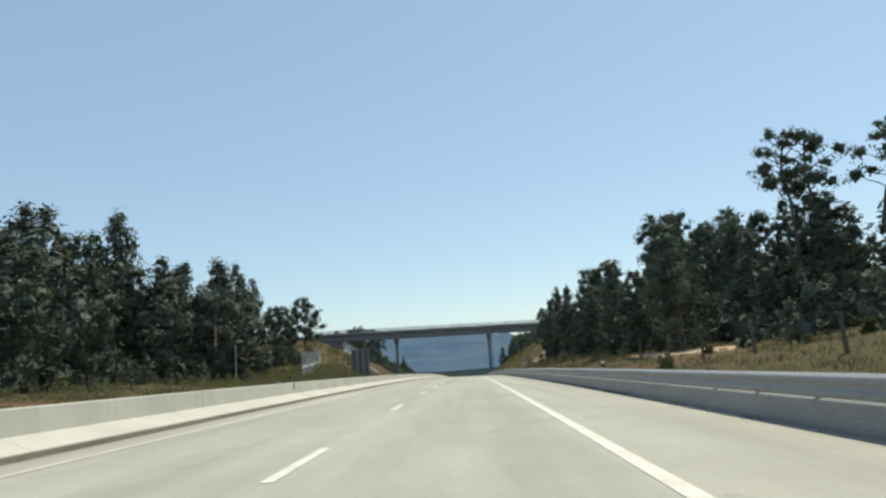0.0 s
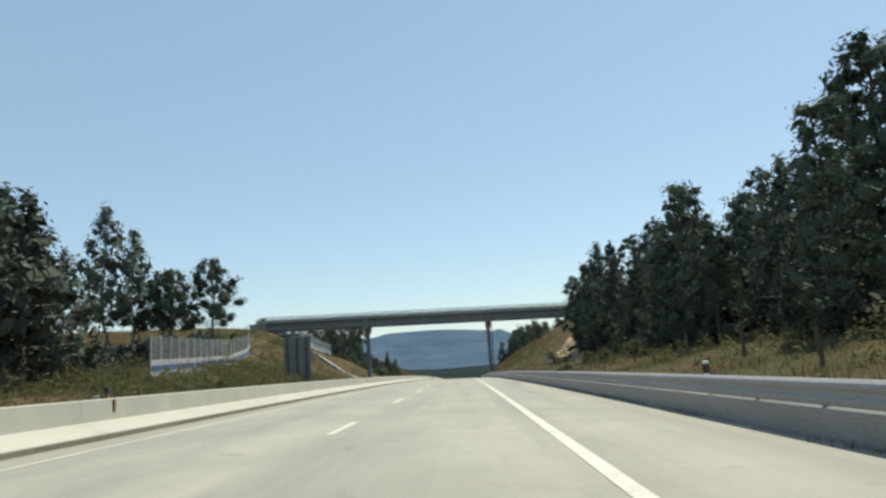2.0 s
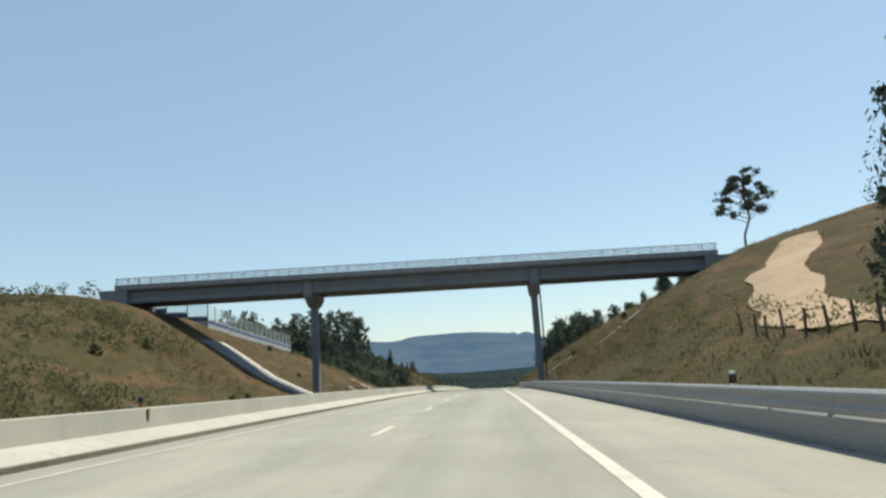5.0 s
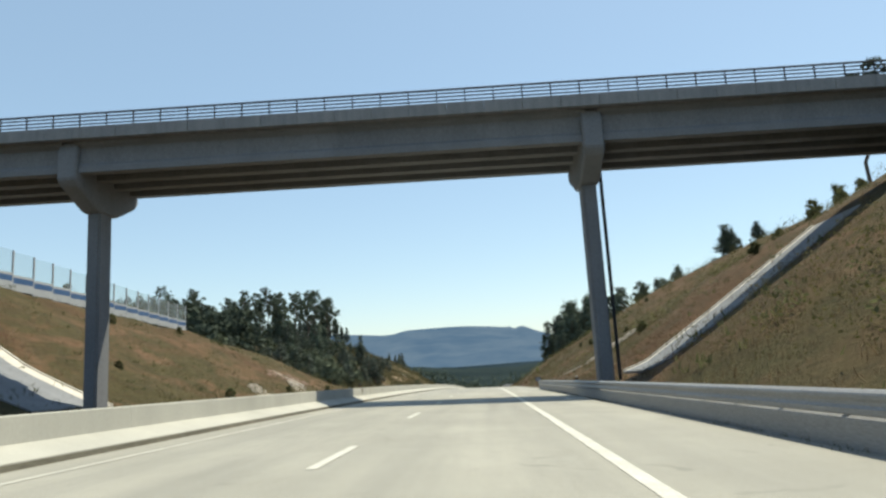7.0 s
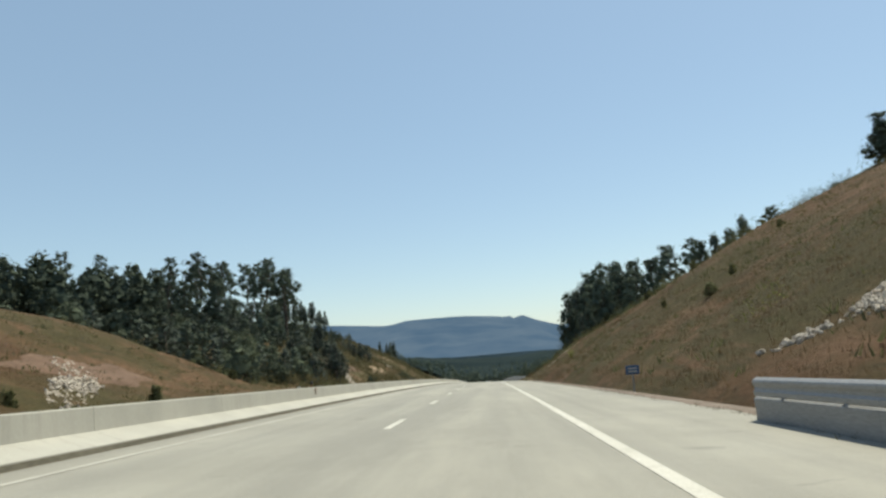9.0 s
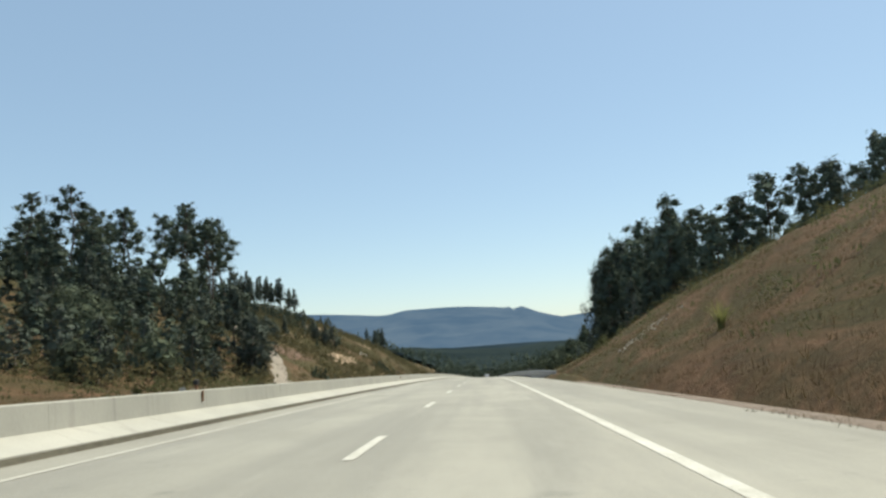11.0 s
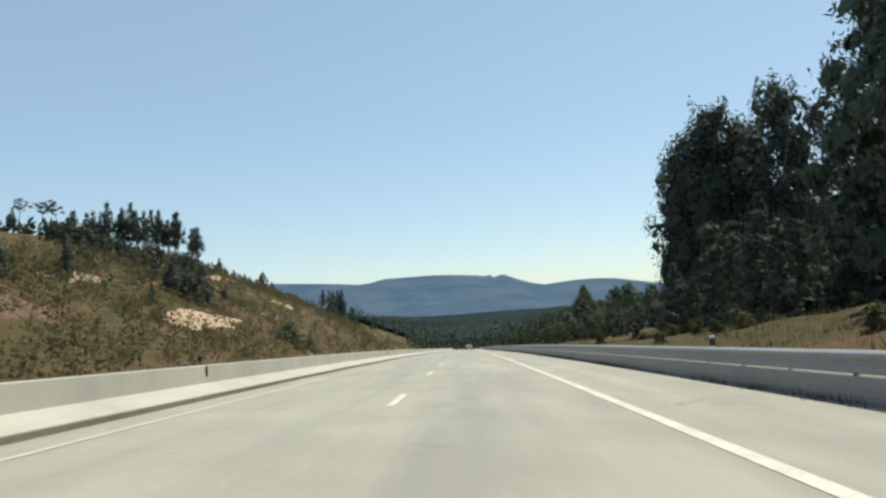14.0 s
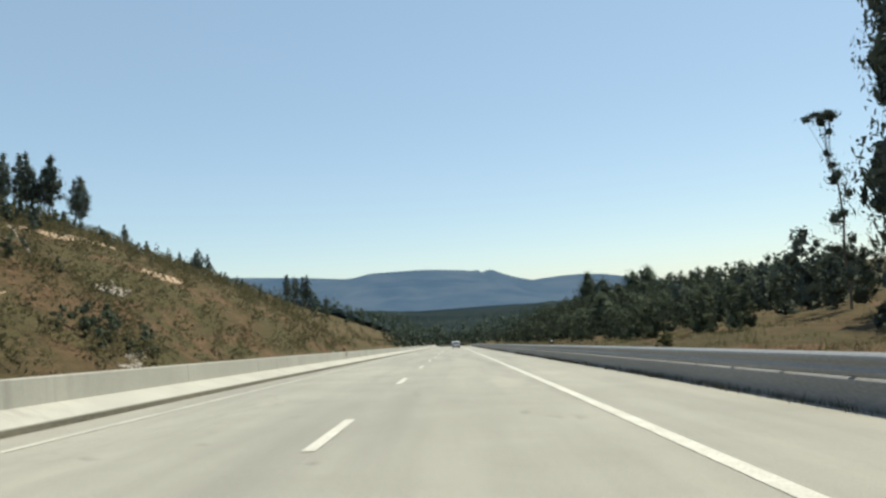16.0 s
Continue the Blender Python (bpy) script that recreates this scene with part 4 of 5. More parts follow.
HILL_PINES = [
    ("pinetall", -66, 378, 24.9), ("pinetall", -65.3, 385, 22.1), ("pinetall", -68.9, 400, 25.8), ("pinetall", -54.3, 405, 23.5), ("pinetall", -74, 379, 24.5),
    ("pinetall", -98.7, 377, 27.2), ("pinetall", -87.6, 374.6, 25.4), ("pinetall", -87.4, 402.7, 25.2), ("pinetall", -79, 406.5, 26.4), ("pinetall", -113.7, 435, 32.6), ("pinetall", -61.5, 408, 26.2),
    ("pinetall", -67, 412, 26.6), ("pinetall", -69.5, 401.6, 25.6), ("pinetall", -57, 398, 25.6), ("pinetall", -52.5, 399, 22.1), ("pinetall", -60.4, 425, 25.1), ("pinetall", -77, 387, 22.5),
    ("pinetall", -74, 395, 23.5), ("pinetall", -94, 390, 25), ("pinebare", -70.3, 440, 30.7), ("pinebare", -74, 439, 30), ("spire", -36.9, 369, 8.4), ("spire", -45.4, 422.7, 4.5),
    ("gum", -32.8, 366, 1.6), ("gum", -34.5, 369, 2.5), ("gum", -31.5, 361, 0.2), ("gum", -40.5, 449, 2.4), ("gum", -43, 452, 3.2), ("gum", -45.5, 450, 3.4),
    ("gum", -47.5, 455, 4.4), ("gum", -44, 446, 2.6), ("gum", -42, 447, 2), ("gum", -49, 452, 4.4),
]
RAIL_WOODS = [
    ("pinelow", 22.6, 363, 13.8), ("pinelow", 17.2, 377.4, 9.3), ("pine", 21.8, 384, 9.6), ("pine", 34, 372, 14.9), ("pine", 37.7, 368.4, 17.2), ("pine", 43.7, 372, 18.6),
    ("gum", 47.7, 372, 19.6), ("pine", 51.4, 372, 18.2), ("gum", 55.2, 372, 23), ("pine", 46, 356, 17.5), ("pine", 42, 362, 16.5), ("pine", 31.9, 376, 13.5),
    ("pine", 38.8, 385.4, 17), ("pinelow", 24.6, 391.5, 12.4), ("pine", 26, 395, 16.2), ("pine", 32.4, 396, 17.6), ("pine", 35, 395, 17.6), ("pine", 29, 380, 13),
    ("gumnear", 32.9, 443.9, 19.8), ("gumnear", 37.7, 433, 19.1), ("gumnear", 27.0, 436.8, 13), ("gumnear", 28.6, 438, 16.5), ("gumnear", 31.0, 437, 18.2), ("gumnear", 34.8, 436.8, 16.6),
    ("gumnear", 39.9, 422.8, 17.2), ("gumnear", 41.2, 441, 22.6), ("thin", 28.3, 453.4, 4.6), ("gumnear", 26.3, 435.5, 14.5), ("gumnear", 28.4, 441.8, 14),
]
HILL_LOOKOUT = [
    ("pinebare", -102.3, 500, 24.9), ("pinebare", -96.5, 500, 23.9), ("pinebare", -93.9, 501, 24.1), ("spire", -97.3, 530, 28.9), ("spire", -91.9, 531, 28.5),
    ("spire", -83.4, 530, 25.9), ("spire", -78, 530, 25), ("spire", -72.7, 530, 20.3), ("gum", -76.2, 600, 12.4), ("gum", -78.5, 603, 11.5), ("gum", -73.5, 602, 8.5),
]
HILL_SPIRES = [
    ("spire", -53.5, 484, 5), ("spire", -80.2, 532, 24.8), ("spire", -78, 540, 21.6), ("spire", -82.2, 530.5, 22), ("spire", -87.8, 535, 26.7), ("spire", -98, 530, 24.5),
    ("spire", -104.4, 532, 26.6), ("spire", -85, 533, 25), ("spire", -91, 533, 26.5), ("spire", -95, 531, 25.5), ("spire", -101, 533, 25.8), ("spire", -75.5, 553.8, 13.9),
    ("spire", -73.6, 560.6, 10.5), ("spire", -86.3, 611.6, 11.2), ("spire", -92.7, 654, 15.9), ("spire", -89, 618, 13.5), ("spire", -95, 652, 13.5), ("spire", -97, 650, 14.5),
    ("spire", -60, 641, 5.8), ("spire", -62, 660, 6), ("spire", -64.6, 698, 8.5), ("spire", -67, 700, 8), ("spire", -71, 705, 7.5), ("spire", -75, 702, 9),
    ("spire", -76, 534, 20.5), ("spire", -83.5, 536, 24), ("spire", -86.5, 528, 25.4), ("spire", -89.5, 530, 26), ("spire", -93, 529, 26.8), ("spire", -96.5, 535, 26.2),
    ("spire", -100, 527, 26), ("spire", -106, 529, 27), ("spire", -109, 533, 27.5),
]
VALLEY_GROVE = [
    ("valley", 33.4, 559, -4), ("valley", 37, 562, -5), ("valley", 41, 556, -5.5), ("valley", 69, 648, 2.6), ("valley", 64, 650, 1), ("valley", 63.6, 730, 4.6),
    ("valley", 55, 520, -3.8), ("valley", 47.4, 520, -5.6), ("valley", 42, 520, -7.2),
]
for kind, x, y, top in RIGHT_WOODS + LEFT_WOODS + CUTTING_CREST + HILL_PINES + RAIL_WOODS + HILL_LOOKOUT + HILL_SPIRES + VALLEY_GROVE:
    plant(kind, x, y, top, wide=1.05 if kind == "pinetall" else 1.35 if kind == "gum" and x < 0 and y < 430 or 290 < y < 330 and x > 0 else 1.0)


def wood(kinds, x0, x1, y0, y1, step, h0, h1, keep=0.85, seed=1, group="roadside woods", cap=None):
    r = random.Random(seed)
    y = y0
    while y < y1:
        x = x0
        while x < x1:
            if r.random() < keep:
                px, py = x + r.uniform(-0.4, 0.4) * step, y + r.uniform(-0.4, 0.4) * step
                h = r.uniform(h0, h1)
                if cap:
                    h = min(h, cap(px, py) - ground_z(px, py))
                if h > 0.5 and not (kinds == ["shrub"] and 204 < py < 220):
                    plant(r.choice(kinds), px, py, height=h, group=group)
            x += step
        y += step


wood(["pinelow", "gum", "pine"], 17, 28, 47, 152, 5.5, 8, 11.5, 0.85, 2)
wood(["gum", "gum", "pinelow"], -47, -36, 46, 118, 5.5, 12, 17, 0.85, 3)
wood(["pinelow", "gum"], 20.5, 34, 360, 432, 6, 7, 11, 0.85, 4)
wood(["farpine", "farlow"], -90, -48, 376, 420, 7.5, 7, 11, 0.8, 5)
wood(["valley", "fargum", "farlow"], -52, -32, 308, 358, 4.8, 3, 6, 0.85, 26)
wood(["fargum", "farlow"], -58, -38, 358, 378, 5.0, 4.5, 7.5, 0.85, 27)
wood(["valley"], 24, 62, 500, 600, 9, 4.5, 7, 0.75, 30)
wood(["shrub"], 7, 16, 20, 150, 6, 0.4, 0.9, 0.4, 10, "scrub")
wood(["shrub"], 15, 42, 195, 345, 9, 0.6, 1.3, 0.35, 11, "scrub")
wood(["shrub"], -40, -23, 100, 340, 8, 0.5, 1.3, 0.3, 12, "scrub")
wood(["shrub"], 10, 22, 352, 440, 6.5, 0.7, 1.5, 0.5, 14, "scrub")
for x, y, h in ((10.5, 116, 1.4), (12.2, 118, 1.6), (13.6, 115, 1.5), (11.4, 121, 1.3), (14.2, 112, 1.6), (12.6, 108, 1.4), (10.8, 110, 1.1)):
    plant("shrub", x, y, height=h, group="scrub")
for x, y, h in ((31.0, 243, 1.6), (33.2, 246, 2.1), (35.0, 244, 1.8), (36.8, 248, 2.4), (38.5, 246, 2.0), (29.0, 246, 1.3)):
    plant("shrub", x, y, height=h, group="scrub")
for group in KINDS.values():
    for t in group:
        forget(t)


# ---- reed clump on the cutting slope ----
def reed_clump(x, y, h, seed):
    r = random.Random(seed)
    p = empty("reed_clump", pose(x, y, ground_z(x, y) - 0.05), "clump of long yellow-green reed blades on the bank", "reed plant")
    bm = bmesh.new()
    for _ in range(90):
        a, lean, tall, w = r.uniform(0, 6.283), r.uniform(0.15, 0.75), h * r.uniform(0.6, 1.05), r.uniform(0.012, 0.026)
        d, side = Vector((math.cos(a), math.sin(a), 0)), Vector((-math.sin(a), math.cos(a), 0))
        root = d * r.uniform(0, 0.14)
        rows = []
        for k in range(6):
            u = k / 5
            c = root + d * (lean * tall * u ** 1.8) + Vector((0, 0, tall * (u - 0.28 * lean * u ** 3)))
            q = w * (1.0 - 0.92 * u ** 1.4)
            rows.append([bm.verts.new(c - side * q + d * q * 0.3), bm.verts.new(c + Vector((0, 0, -q * 0.4))), bm.verts.new(c + side * q + d * q * 0.3)])
        for f, g in zip(rows, rows[1:]):
            bm.faces.new((f[0], f[1], g[1], g[0]))
            bm.faces.new((f[1], f[2], g[2], g[1]))
    part("foliage", bm, M_REED, p)
    part("root_crown", tube(bmesh.new(), (0, 0, -0.25), (0, 0, 0.16), 0.16, 0.09, 8), M_BARK, p)


reed_clump(7.95, 304.6, 1.45, 5)


# ---- distance ----
RIDGE_X = (-3000, -2000, -1353, -1142, -900, -786, -595, -540, -450, -300, -183, -85, 60, 122, 148, 172, 222, 246, 300, 380, 449, 607, 720, 843, 1076, 1293, 1900, 3000)
RIDGE_Z = (200, 215, 222, 214, 200, 192, 176, 179, 198, 201, 203, 200, 189, 181, 187, 171, 186, 176, 153, 128, 113, 127, 131, 125, 86, 60, 48, 45)
FLOOR = road_z(1200) + 2


def range_of_hills(name, ya, yb, crest, material, label, rows=26, cols=290, wob=14.0):
    verts, faces = [], []
    for i in range(rows):
        u = i / (rows - 1)
        y = ya + (yb - ya) * u
        for k in range(cols):
            x = -2900 + 5800 * k / (cols - 1)
            c = crest(x)
            s = u ** 1.25
            n = noise.fractal(Vector((x * 0.0035, y * 0.0035, 3.0)), 1.0, 2.0, 5) * wob * math.sin(math.pi * min(1, u * 1.02)) ** 0.6
            verts.append((x, y, FLOOR - 12 + (c - FLOOR + 12) * s + n))
    for i in range(rows - 1):
        for k in range(cols - 1):
            a = i * cols + k
            faces.append((a, a + 1, a + 1 + cols, a + cols))
    return tagged(link(name, verts, faces, material, smooth=True), label, "mountain", kind="structure")


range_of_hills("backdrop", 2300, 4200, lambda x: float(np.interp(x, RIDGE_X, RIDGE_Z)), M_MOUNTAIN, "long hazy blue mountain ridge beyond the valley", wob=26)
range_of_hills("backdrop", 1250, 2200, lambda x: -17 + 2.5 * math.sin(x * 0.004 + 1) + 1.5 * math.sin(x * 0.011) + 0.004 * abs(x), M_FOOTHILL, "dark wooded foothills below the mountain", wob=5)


def wooded_plain():
    """Closed canopy over the valley floor, one uneven sheet of treetops out to the foothills."""
    ys = [850 * 1.022 ** k for k in range(46)]
    V, F, cols = [], [], 220
    for y in ys:
        for k in range(cols):
            x = (k / (cols - 1) - 0.5) * 2 * (420 + 0.55 * y)
            crown = abs(noise.noise(Vector((x * 0.05, y * 0.03, 9)))) * 5 + noise.noise(Vector((x * 0.011, y * 0.006, 2))) * 3
            V.append((x, y, max(FLOOR + 4 + 0.006 * (y - 850), ground_z(x, y) + 3) + crown))
    for i in range(len(ys) - 1):
        for k in range(cols - 1):
            a = i * cols + k
            F.append((a, a + 1, a + 1 + cols, a + cols))
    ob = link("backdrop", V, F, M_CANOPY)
    return tagged(ob, "dark forest canopy covering the valley floor", "forest", kind="structure")


wooded_plain()


# ---- dirt tracks ----
def track(pts, w, label, material=None):
    V, F = [], []
    P = [Vector((x, y, 0)) for x, y in pts]
    Q = []
    for i in range(len(P) - 1):
        for k in range(6):
            Q.append(P[i].lerp(P[i + 1], k / 6))
    Q.append(P[-1])
    for i, p in enumerate(Q):
        d = (Q[min(i + 1, len(Q) - 1)] - Q[max(i - 1, 0)]).normalized()
        n = Vector((-d.y, d.x, 0))
        ww = w * (1 + 0.18 * math.sin(i * 1.7))
        for s in (-0.5, -0.17, 0.17, 0.5):
            q = p + n * s * ww
            V.append((q.x, q.y, ground_z(q.x, q.y) + (0.22 if abs(s) < 0.3 else 0.1)))
    for i in range(len(Q) - 1):
        for k in range(3):
            a = i * 4 + k
            F.append((a, a + 1, a + 5, a + 4))
    return tagged(link("dirt_track", V, F, material or M_DIRT, smooth=True), label, "dirt track", kind="structure")


track([(21, 118), (17.5, 130), (15.2, 143), (14.6, 154), (16.5, 166), (21.5, 180), (30, 194)], 4.2, "sandy dirt track climbing beside the woods")
HILL_TRACK = [(-24.5, 354), (-27, 360), (-30.6, 369), (-32, 374), (-34.6, 380), (-36.9, 383), (-40.9, 389), (-47.7, 401), (-52, 410)]
track(HILL_TRACK, 2.1, "pale grey dirt track winding up the hill", M_TRACK)


WEED_ROW = [(2.88, 3.06, 354, 560, 4200)]


def clear_of_track(x, y, room=2.3):
    """Whether a spot lies off the hill track."""
    p = Vector((x, y))
    return all((p - Vector(a).lerp(Vector(b), k / 4)).length > room for a, b in zip(HILL_TRACK, HILL_TRACK[1:]) for k in range(5))


# ---- low growth on the banks ----
def scatter(name, label, category, material, regions, blades, size, seed, lean=0.35, slim=0.10, spread=0.25):
    """Tufts by the thousand in one mesh. regions: x0, x1, y0, y1, count."""
    r = random.Random(seed)
    V, F = [], []
    for x0, x1, y0, y1, count in regions:
        for _ in range(count):
            x, y = r.uniform(x0, x1), r.uniform(y0, y1)
            if noise.noise(Vector((x * 0.13, y * 0.13, seed))) < r.uniform(-0.75, 0.25):
                continue
            z = (ground_z(x, y) if x > 3.74 or x < -9.6 else deck_z(x, y)) - 0.04
            h = size * r.uniform(0.5, 1.5)
            for _ in range(blades):
                a = r.uniform(0, math.tau)
                bx, by = x + r.gauss(0, spread), y + r.gauss(0, spread)
                w = h * slim
                tx, ty = bx + math.cos(a) * h * r.uniform(0, lean * 2), by + math.sin(a) * h * r.uniform(0, lean * 2)
                n = len(V)
                c, d = math.cos(a + 1.57) * w, math.sin(a + 1.57) * w
                V += [(bx - c, by - d, z), (bx + c, by + d, z), (tx, ty, z + h * r.uniform(0.7, 1.1))]
                F.append((n, n + 1, n + 2))
    return tagged(link(name, V, F, material), label, category, kind="stuff")


scatter("dry_grass", "tufts of dry straw-coloured grass on the banks", "grass", M_STRAW, [(3.9, 13, 5, 190, 5200), (4.2, 16, 190, 350, 7500), (16, 40, 200, 350, 2500), (3.9, 14, 350, 560, 4200), (-36, -21, 50, 340, 5500), (-44, -22, 340, 560, 3000)], 7, 0.21, 5, 0.5, 0.05, 0.22)
scatter("low_scrub", "low green and brown scrub on the banks", "scrub", M_BUSH, [(4.8, 20, 10, 190, 1500), (5, 48, 190, 350, 1500), (5, 24, 350, 600, 1500), (-44, -22, 40, 300, 2300), (-60, -22, 300, 400, 1500), (-85, -22, 400, 600, 1900)], 11, 0.26, 6, 0.6, 0.13, 0.34)
scatter("rail_weeds", "dry brown weeds along the foot of the guard rails", "weeds", M_WEED, [(2.96, 3.06, -10, 238, 1300), (3.35, 3.9, 238, 348, 900)], 9, 0.10, 9, 0.7, 0.07, 0.09)
scatter("tall_weeds", "brown and green weeds grown up before the guard rail", "weeds", M_WEED, WEED_ROW, 8, 0.14, 10, 0.4, 0.05, 0.09)



def thicket(name, label, category, material, regions, seed, clumps=4, extra=1, slim=(0.16, 0.27), leaf=0.045, core=0.8, outward=0.7):
    """Growth past counting, as ragged crowns in one mesh. regions: x0, x1, y0, y1, count, least and greatest height."""
    r = random.Random(seed)
    V, F = [], []
    for x0, x1, y0, y1, count, h0, h1 in regions:
        for _ in range(count):
            x, y = r.uniform(x0, x1), r.uniform(y0, y1)
            if -22 < x < 6 and y < 668 or 350 < y < 415 and not clear_of_track(x, y):
                continue
            z, h = ground_z(x, y), r.uniform(h0, h1)
            w = h * r.uniform(*slim)
            cs, rs = [], []
            for k in range(clumps):
                u = 0.15 + 0.72 * k / (clumps - 1)
                q = w * (1.05 - 0.65 * u)
                cs.append((x + r.gauss(0, q * 0.5), y + r.gauss(0, q * 0.5), z + h * u))
                rs.append((q * r.uniform(0.7, 1.2), h * 0.85 / clumps))
            v, f = leaves(cs, rs, extra, h * leaf, r, 0.2, 0.45, core, outward)
            n = len(V)
            V += v
            F += [tuple(i + n for i in p) for p in f]
    return tagged(link(name, V, F, material), label, category, kind="stuff")


thicket("far_woods", "dark mixed woods covering the valley floor", "woods", M_PINE, [(-34, 30, 672, 790, 150, 5, 9), (-150, 150, 790, 1250, 620, 8, 13), (-400, -110, 560, 1250, 170, 8, 12), (120, 400, 560, 1250, 170, 8, 12)], 12)
thicket("valley_woods", "soft mid-green trees filling the valley grove", "woods", M_VALLEY, [(12.5, 22, 452, 650, 230, 2.2, 4.2), (20, 60, 466, 640, 230, 3, 5.5), (34, 120, 620, 800, 220, 6, 9)], 18, 6, 9, (0.22, 0.34), 0.035, 0.6)
thicket("forest_depth", "dark trees standing deep in the roadside woods", "woods", M_EUC, [(28, 48, 30, 152, 66, 8, 12), (-66, -48, 60, 122, 40, 14, 19), (34, 60, 360, 440, 40, 7, 10), (26, 64, 442, 500, 60, 5, 8), (-78, -46, 108, 150, 60, 2, 3.5)], 13, 9, 24, (0.15, 0.23), 0.03, 0.3)
thicket("forest_undergrowth", "dark undergrowth below the roadside trees", "undergrowth", M_EUC, [(16, 30, 20, 156, 130, 1.8, 4.2), (15.5, 19, 96, 150, 60, 2.2, 4.5), (-48, -34, 46, 118, 70, 1.5, 3.5), (-60, -40, 118, 166, 130, 2.0, 4.0), (-75, -45, 163, 181, 80, 2.0, 3.6), (-64, -41, 364, 412, 120, 2.0, 4.2), (-80, -52, 350, 366, 50, 1.6, 3.2), (18, 32, 356, 436, 60, 1.5, 3.5), (27, 54, 354, 396, 80, 2.5, 5.5)], 19, 5, 26, (0.3, 0.48), 0.05, 0.3)
thicket("hill_woods", "dark trees filling the wooded hillside", "woods", M_PINE, [(-118, -56, 300, 376, 190, 5, 8), (-130, -90, 376, 440, 60, 8, 12), (-92, -58, 320, 345, 40, 9, 13), (-85, -56, 264, 300, 40, 4, 6), (-124, -78, 468, 516, 70, 2.5, 5), (-80, -55, 462, 500, 80, 2.0, 4.5)], 14, 7, 9, (0.2, 0.3), 0.04, 0.5)
thicket("hillside_scrub", "soft low green and brown scrub over the hillside", "scrub", M_SCRUB, [(-64, -24, 384, 470, 1300, 0.6, 2.0), (-80, -24, 470, 560, 1050, 0.6, 2.1), (-95, -26, 560, 700, 300, 0.8, 2.4), (-46, -25, 318, 376, 240, 0.8, 2.2)], 15, 3, 14, (0.45, 0.8), 0.11, 0, 0.1)
thicket("bank_scrub", "low dusty green scrub on the grassy bank", "scrub", M_SCRUB, [(-33, -22.5, 96, 152, 240, 0.7, 2.0), (-34, -22.5, 152, 205, 70, 0.4, 1.2), (-40, -22.5, 216, 300, 110, 0.4, 1.2), (-34, -22.5, 20, 96, 110, 0.5, 1.6), (4.9, 9, 20, 150, 70, 0.3, 0.8), (5.5, 20, 180, 205, 60, 0.4, 1.1), (5.5, 45, 222, 345, 190, 0.35, 1.2)], 16, 3, 40, (0.5, 0.8), 0.06, 0, 0.1)
thicket("bank_bushes", "low olive-green bushes covering the bank below the noise wall", "scrub", M_BUSH, [(-35, -22.5, 98, 168, 420, 0.5, 1.5), (-33, -22.5, 168, 206, 60, 0.4, 1.0), (-34, -22.5, 40, 98, 160, 0.4, 1.2), (8, 17, 150, 200, 110, 0.4, 1.1), (9, 16, 70, 128, 110, 0.4, 1.0), (7, 28, 300, 348, 110, 0.3, 0.9), (-36, -22.5, 300, 352, 90, 0.4, 1.1), (-52, -33, 164, 198, 150, 0.7, 1.7)], 23, 3, 34, (0.6, 1.0), 0.11, 0, 0.1)
thicket("yellow_weeds", "yellow-green weeds beside the stone chute", "weeds", M_REED, [(12.8, 15.5, 239, 244, 16, 0.4, 0.9), (15, 20, 228, 240, 14, 0.4, 0.8), (8.5, 10, 251, 254, 5, 0.5, 0.9)], 31, 3, 30, (0.5, 0.9), 0.07, 0, 0.1)
thicket("bank_weeds", "patches of olive-green weeds on the banks", "weeds", M_GREENWEED, [(6, 18, 180, 206, 130, 0.4, 1.0), (7, 14, 186, 198, 50, 0.5, 1.2), (8, 24, 222, 262, 120, 0.4, 1.1), (14, 34, 258, 296, 130, 0.5, 1.3), (5.2, 8, 262, 345, 130, 0.3, 0.8), (8, 16, 300, 322, 60, 0.3, 0.7), (12, 26, 322, 346, 80, 0.5, 1.2), (24, 42, 290, 345, 110, 0.5, 1.4), (-27, -22.5, 218, 300, 160, 0.3, 0.9), (-38, -27, 225, 290, 110, 0.3, 0.9)], 21, 3, 24, (0.6, 1.1), 0.06, 0, 0.1)
thicket("pine_scrub", "dark green bushes below the hillside trees", "scrub", M_VALLEY, [(-60, -40, 425, 470, 22, 1.2, 2.6), (-90, -60, 500, 530, 60, 1.5, 3.0), (-75, -45, 545, 640, 40, 1.5, 3.5), (-31.5, -26, 444, 455, 12, 1.4, 2.8), (-29, -25.5, 374, 384, 8, 1.2, 2.2), (-110, -62, 395, 425, 60, 2, 4)], 17, 5, 22, (0.32, 0.5), 0.05, 0.3)


def stone(bm, p, r, rnd):
    m = Matrix.Translation(p) @ Euler((rnd.uniform(0, 6), rnd.uniform(0, 6), rnd.uniform(0, 6))).to_matrix().to_4x4() @ Matrix.Diagonal((r * rnd.uniform(0.7, 1.3), r * rnd.uniform(0.6, 1.1), r * rnd.uniform(0.45, 0.8), 1))
    vs = [bm.verts.new(m @ (Vector(c) * rnd.uniform(0.8, 1.15))) for c in ICO]
    for f in ICOF:
        bm.faces.new([vs[i] for i in f])


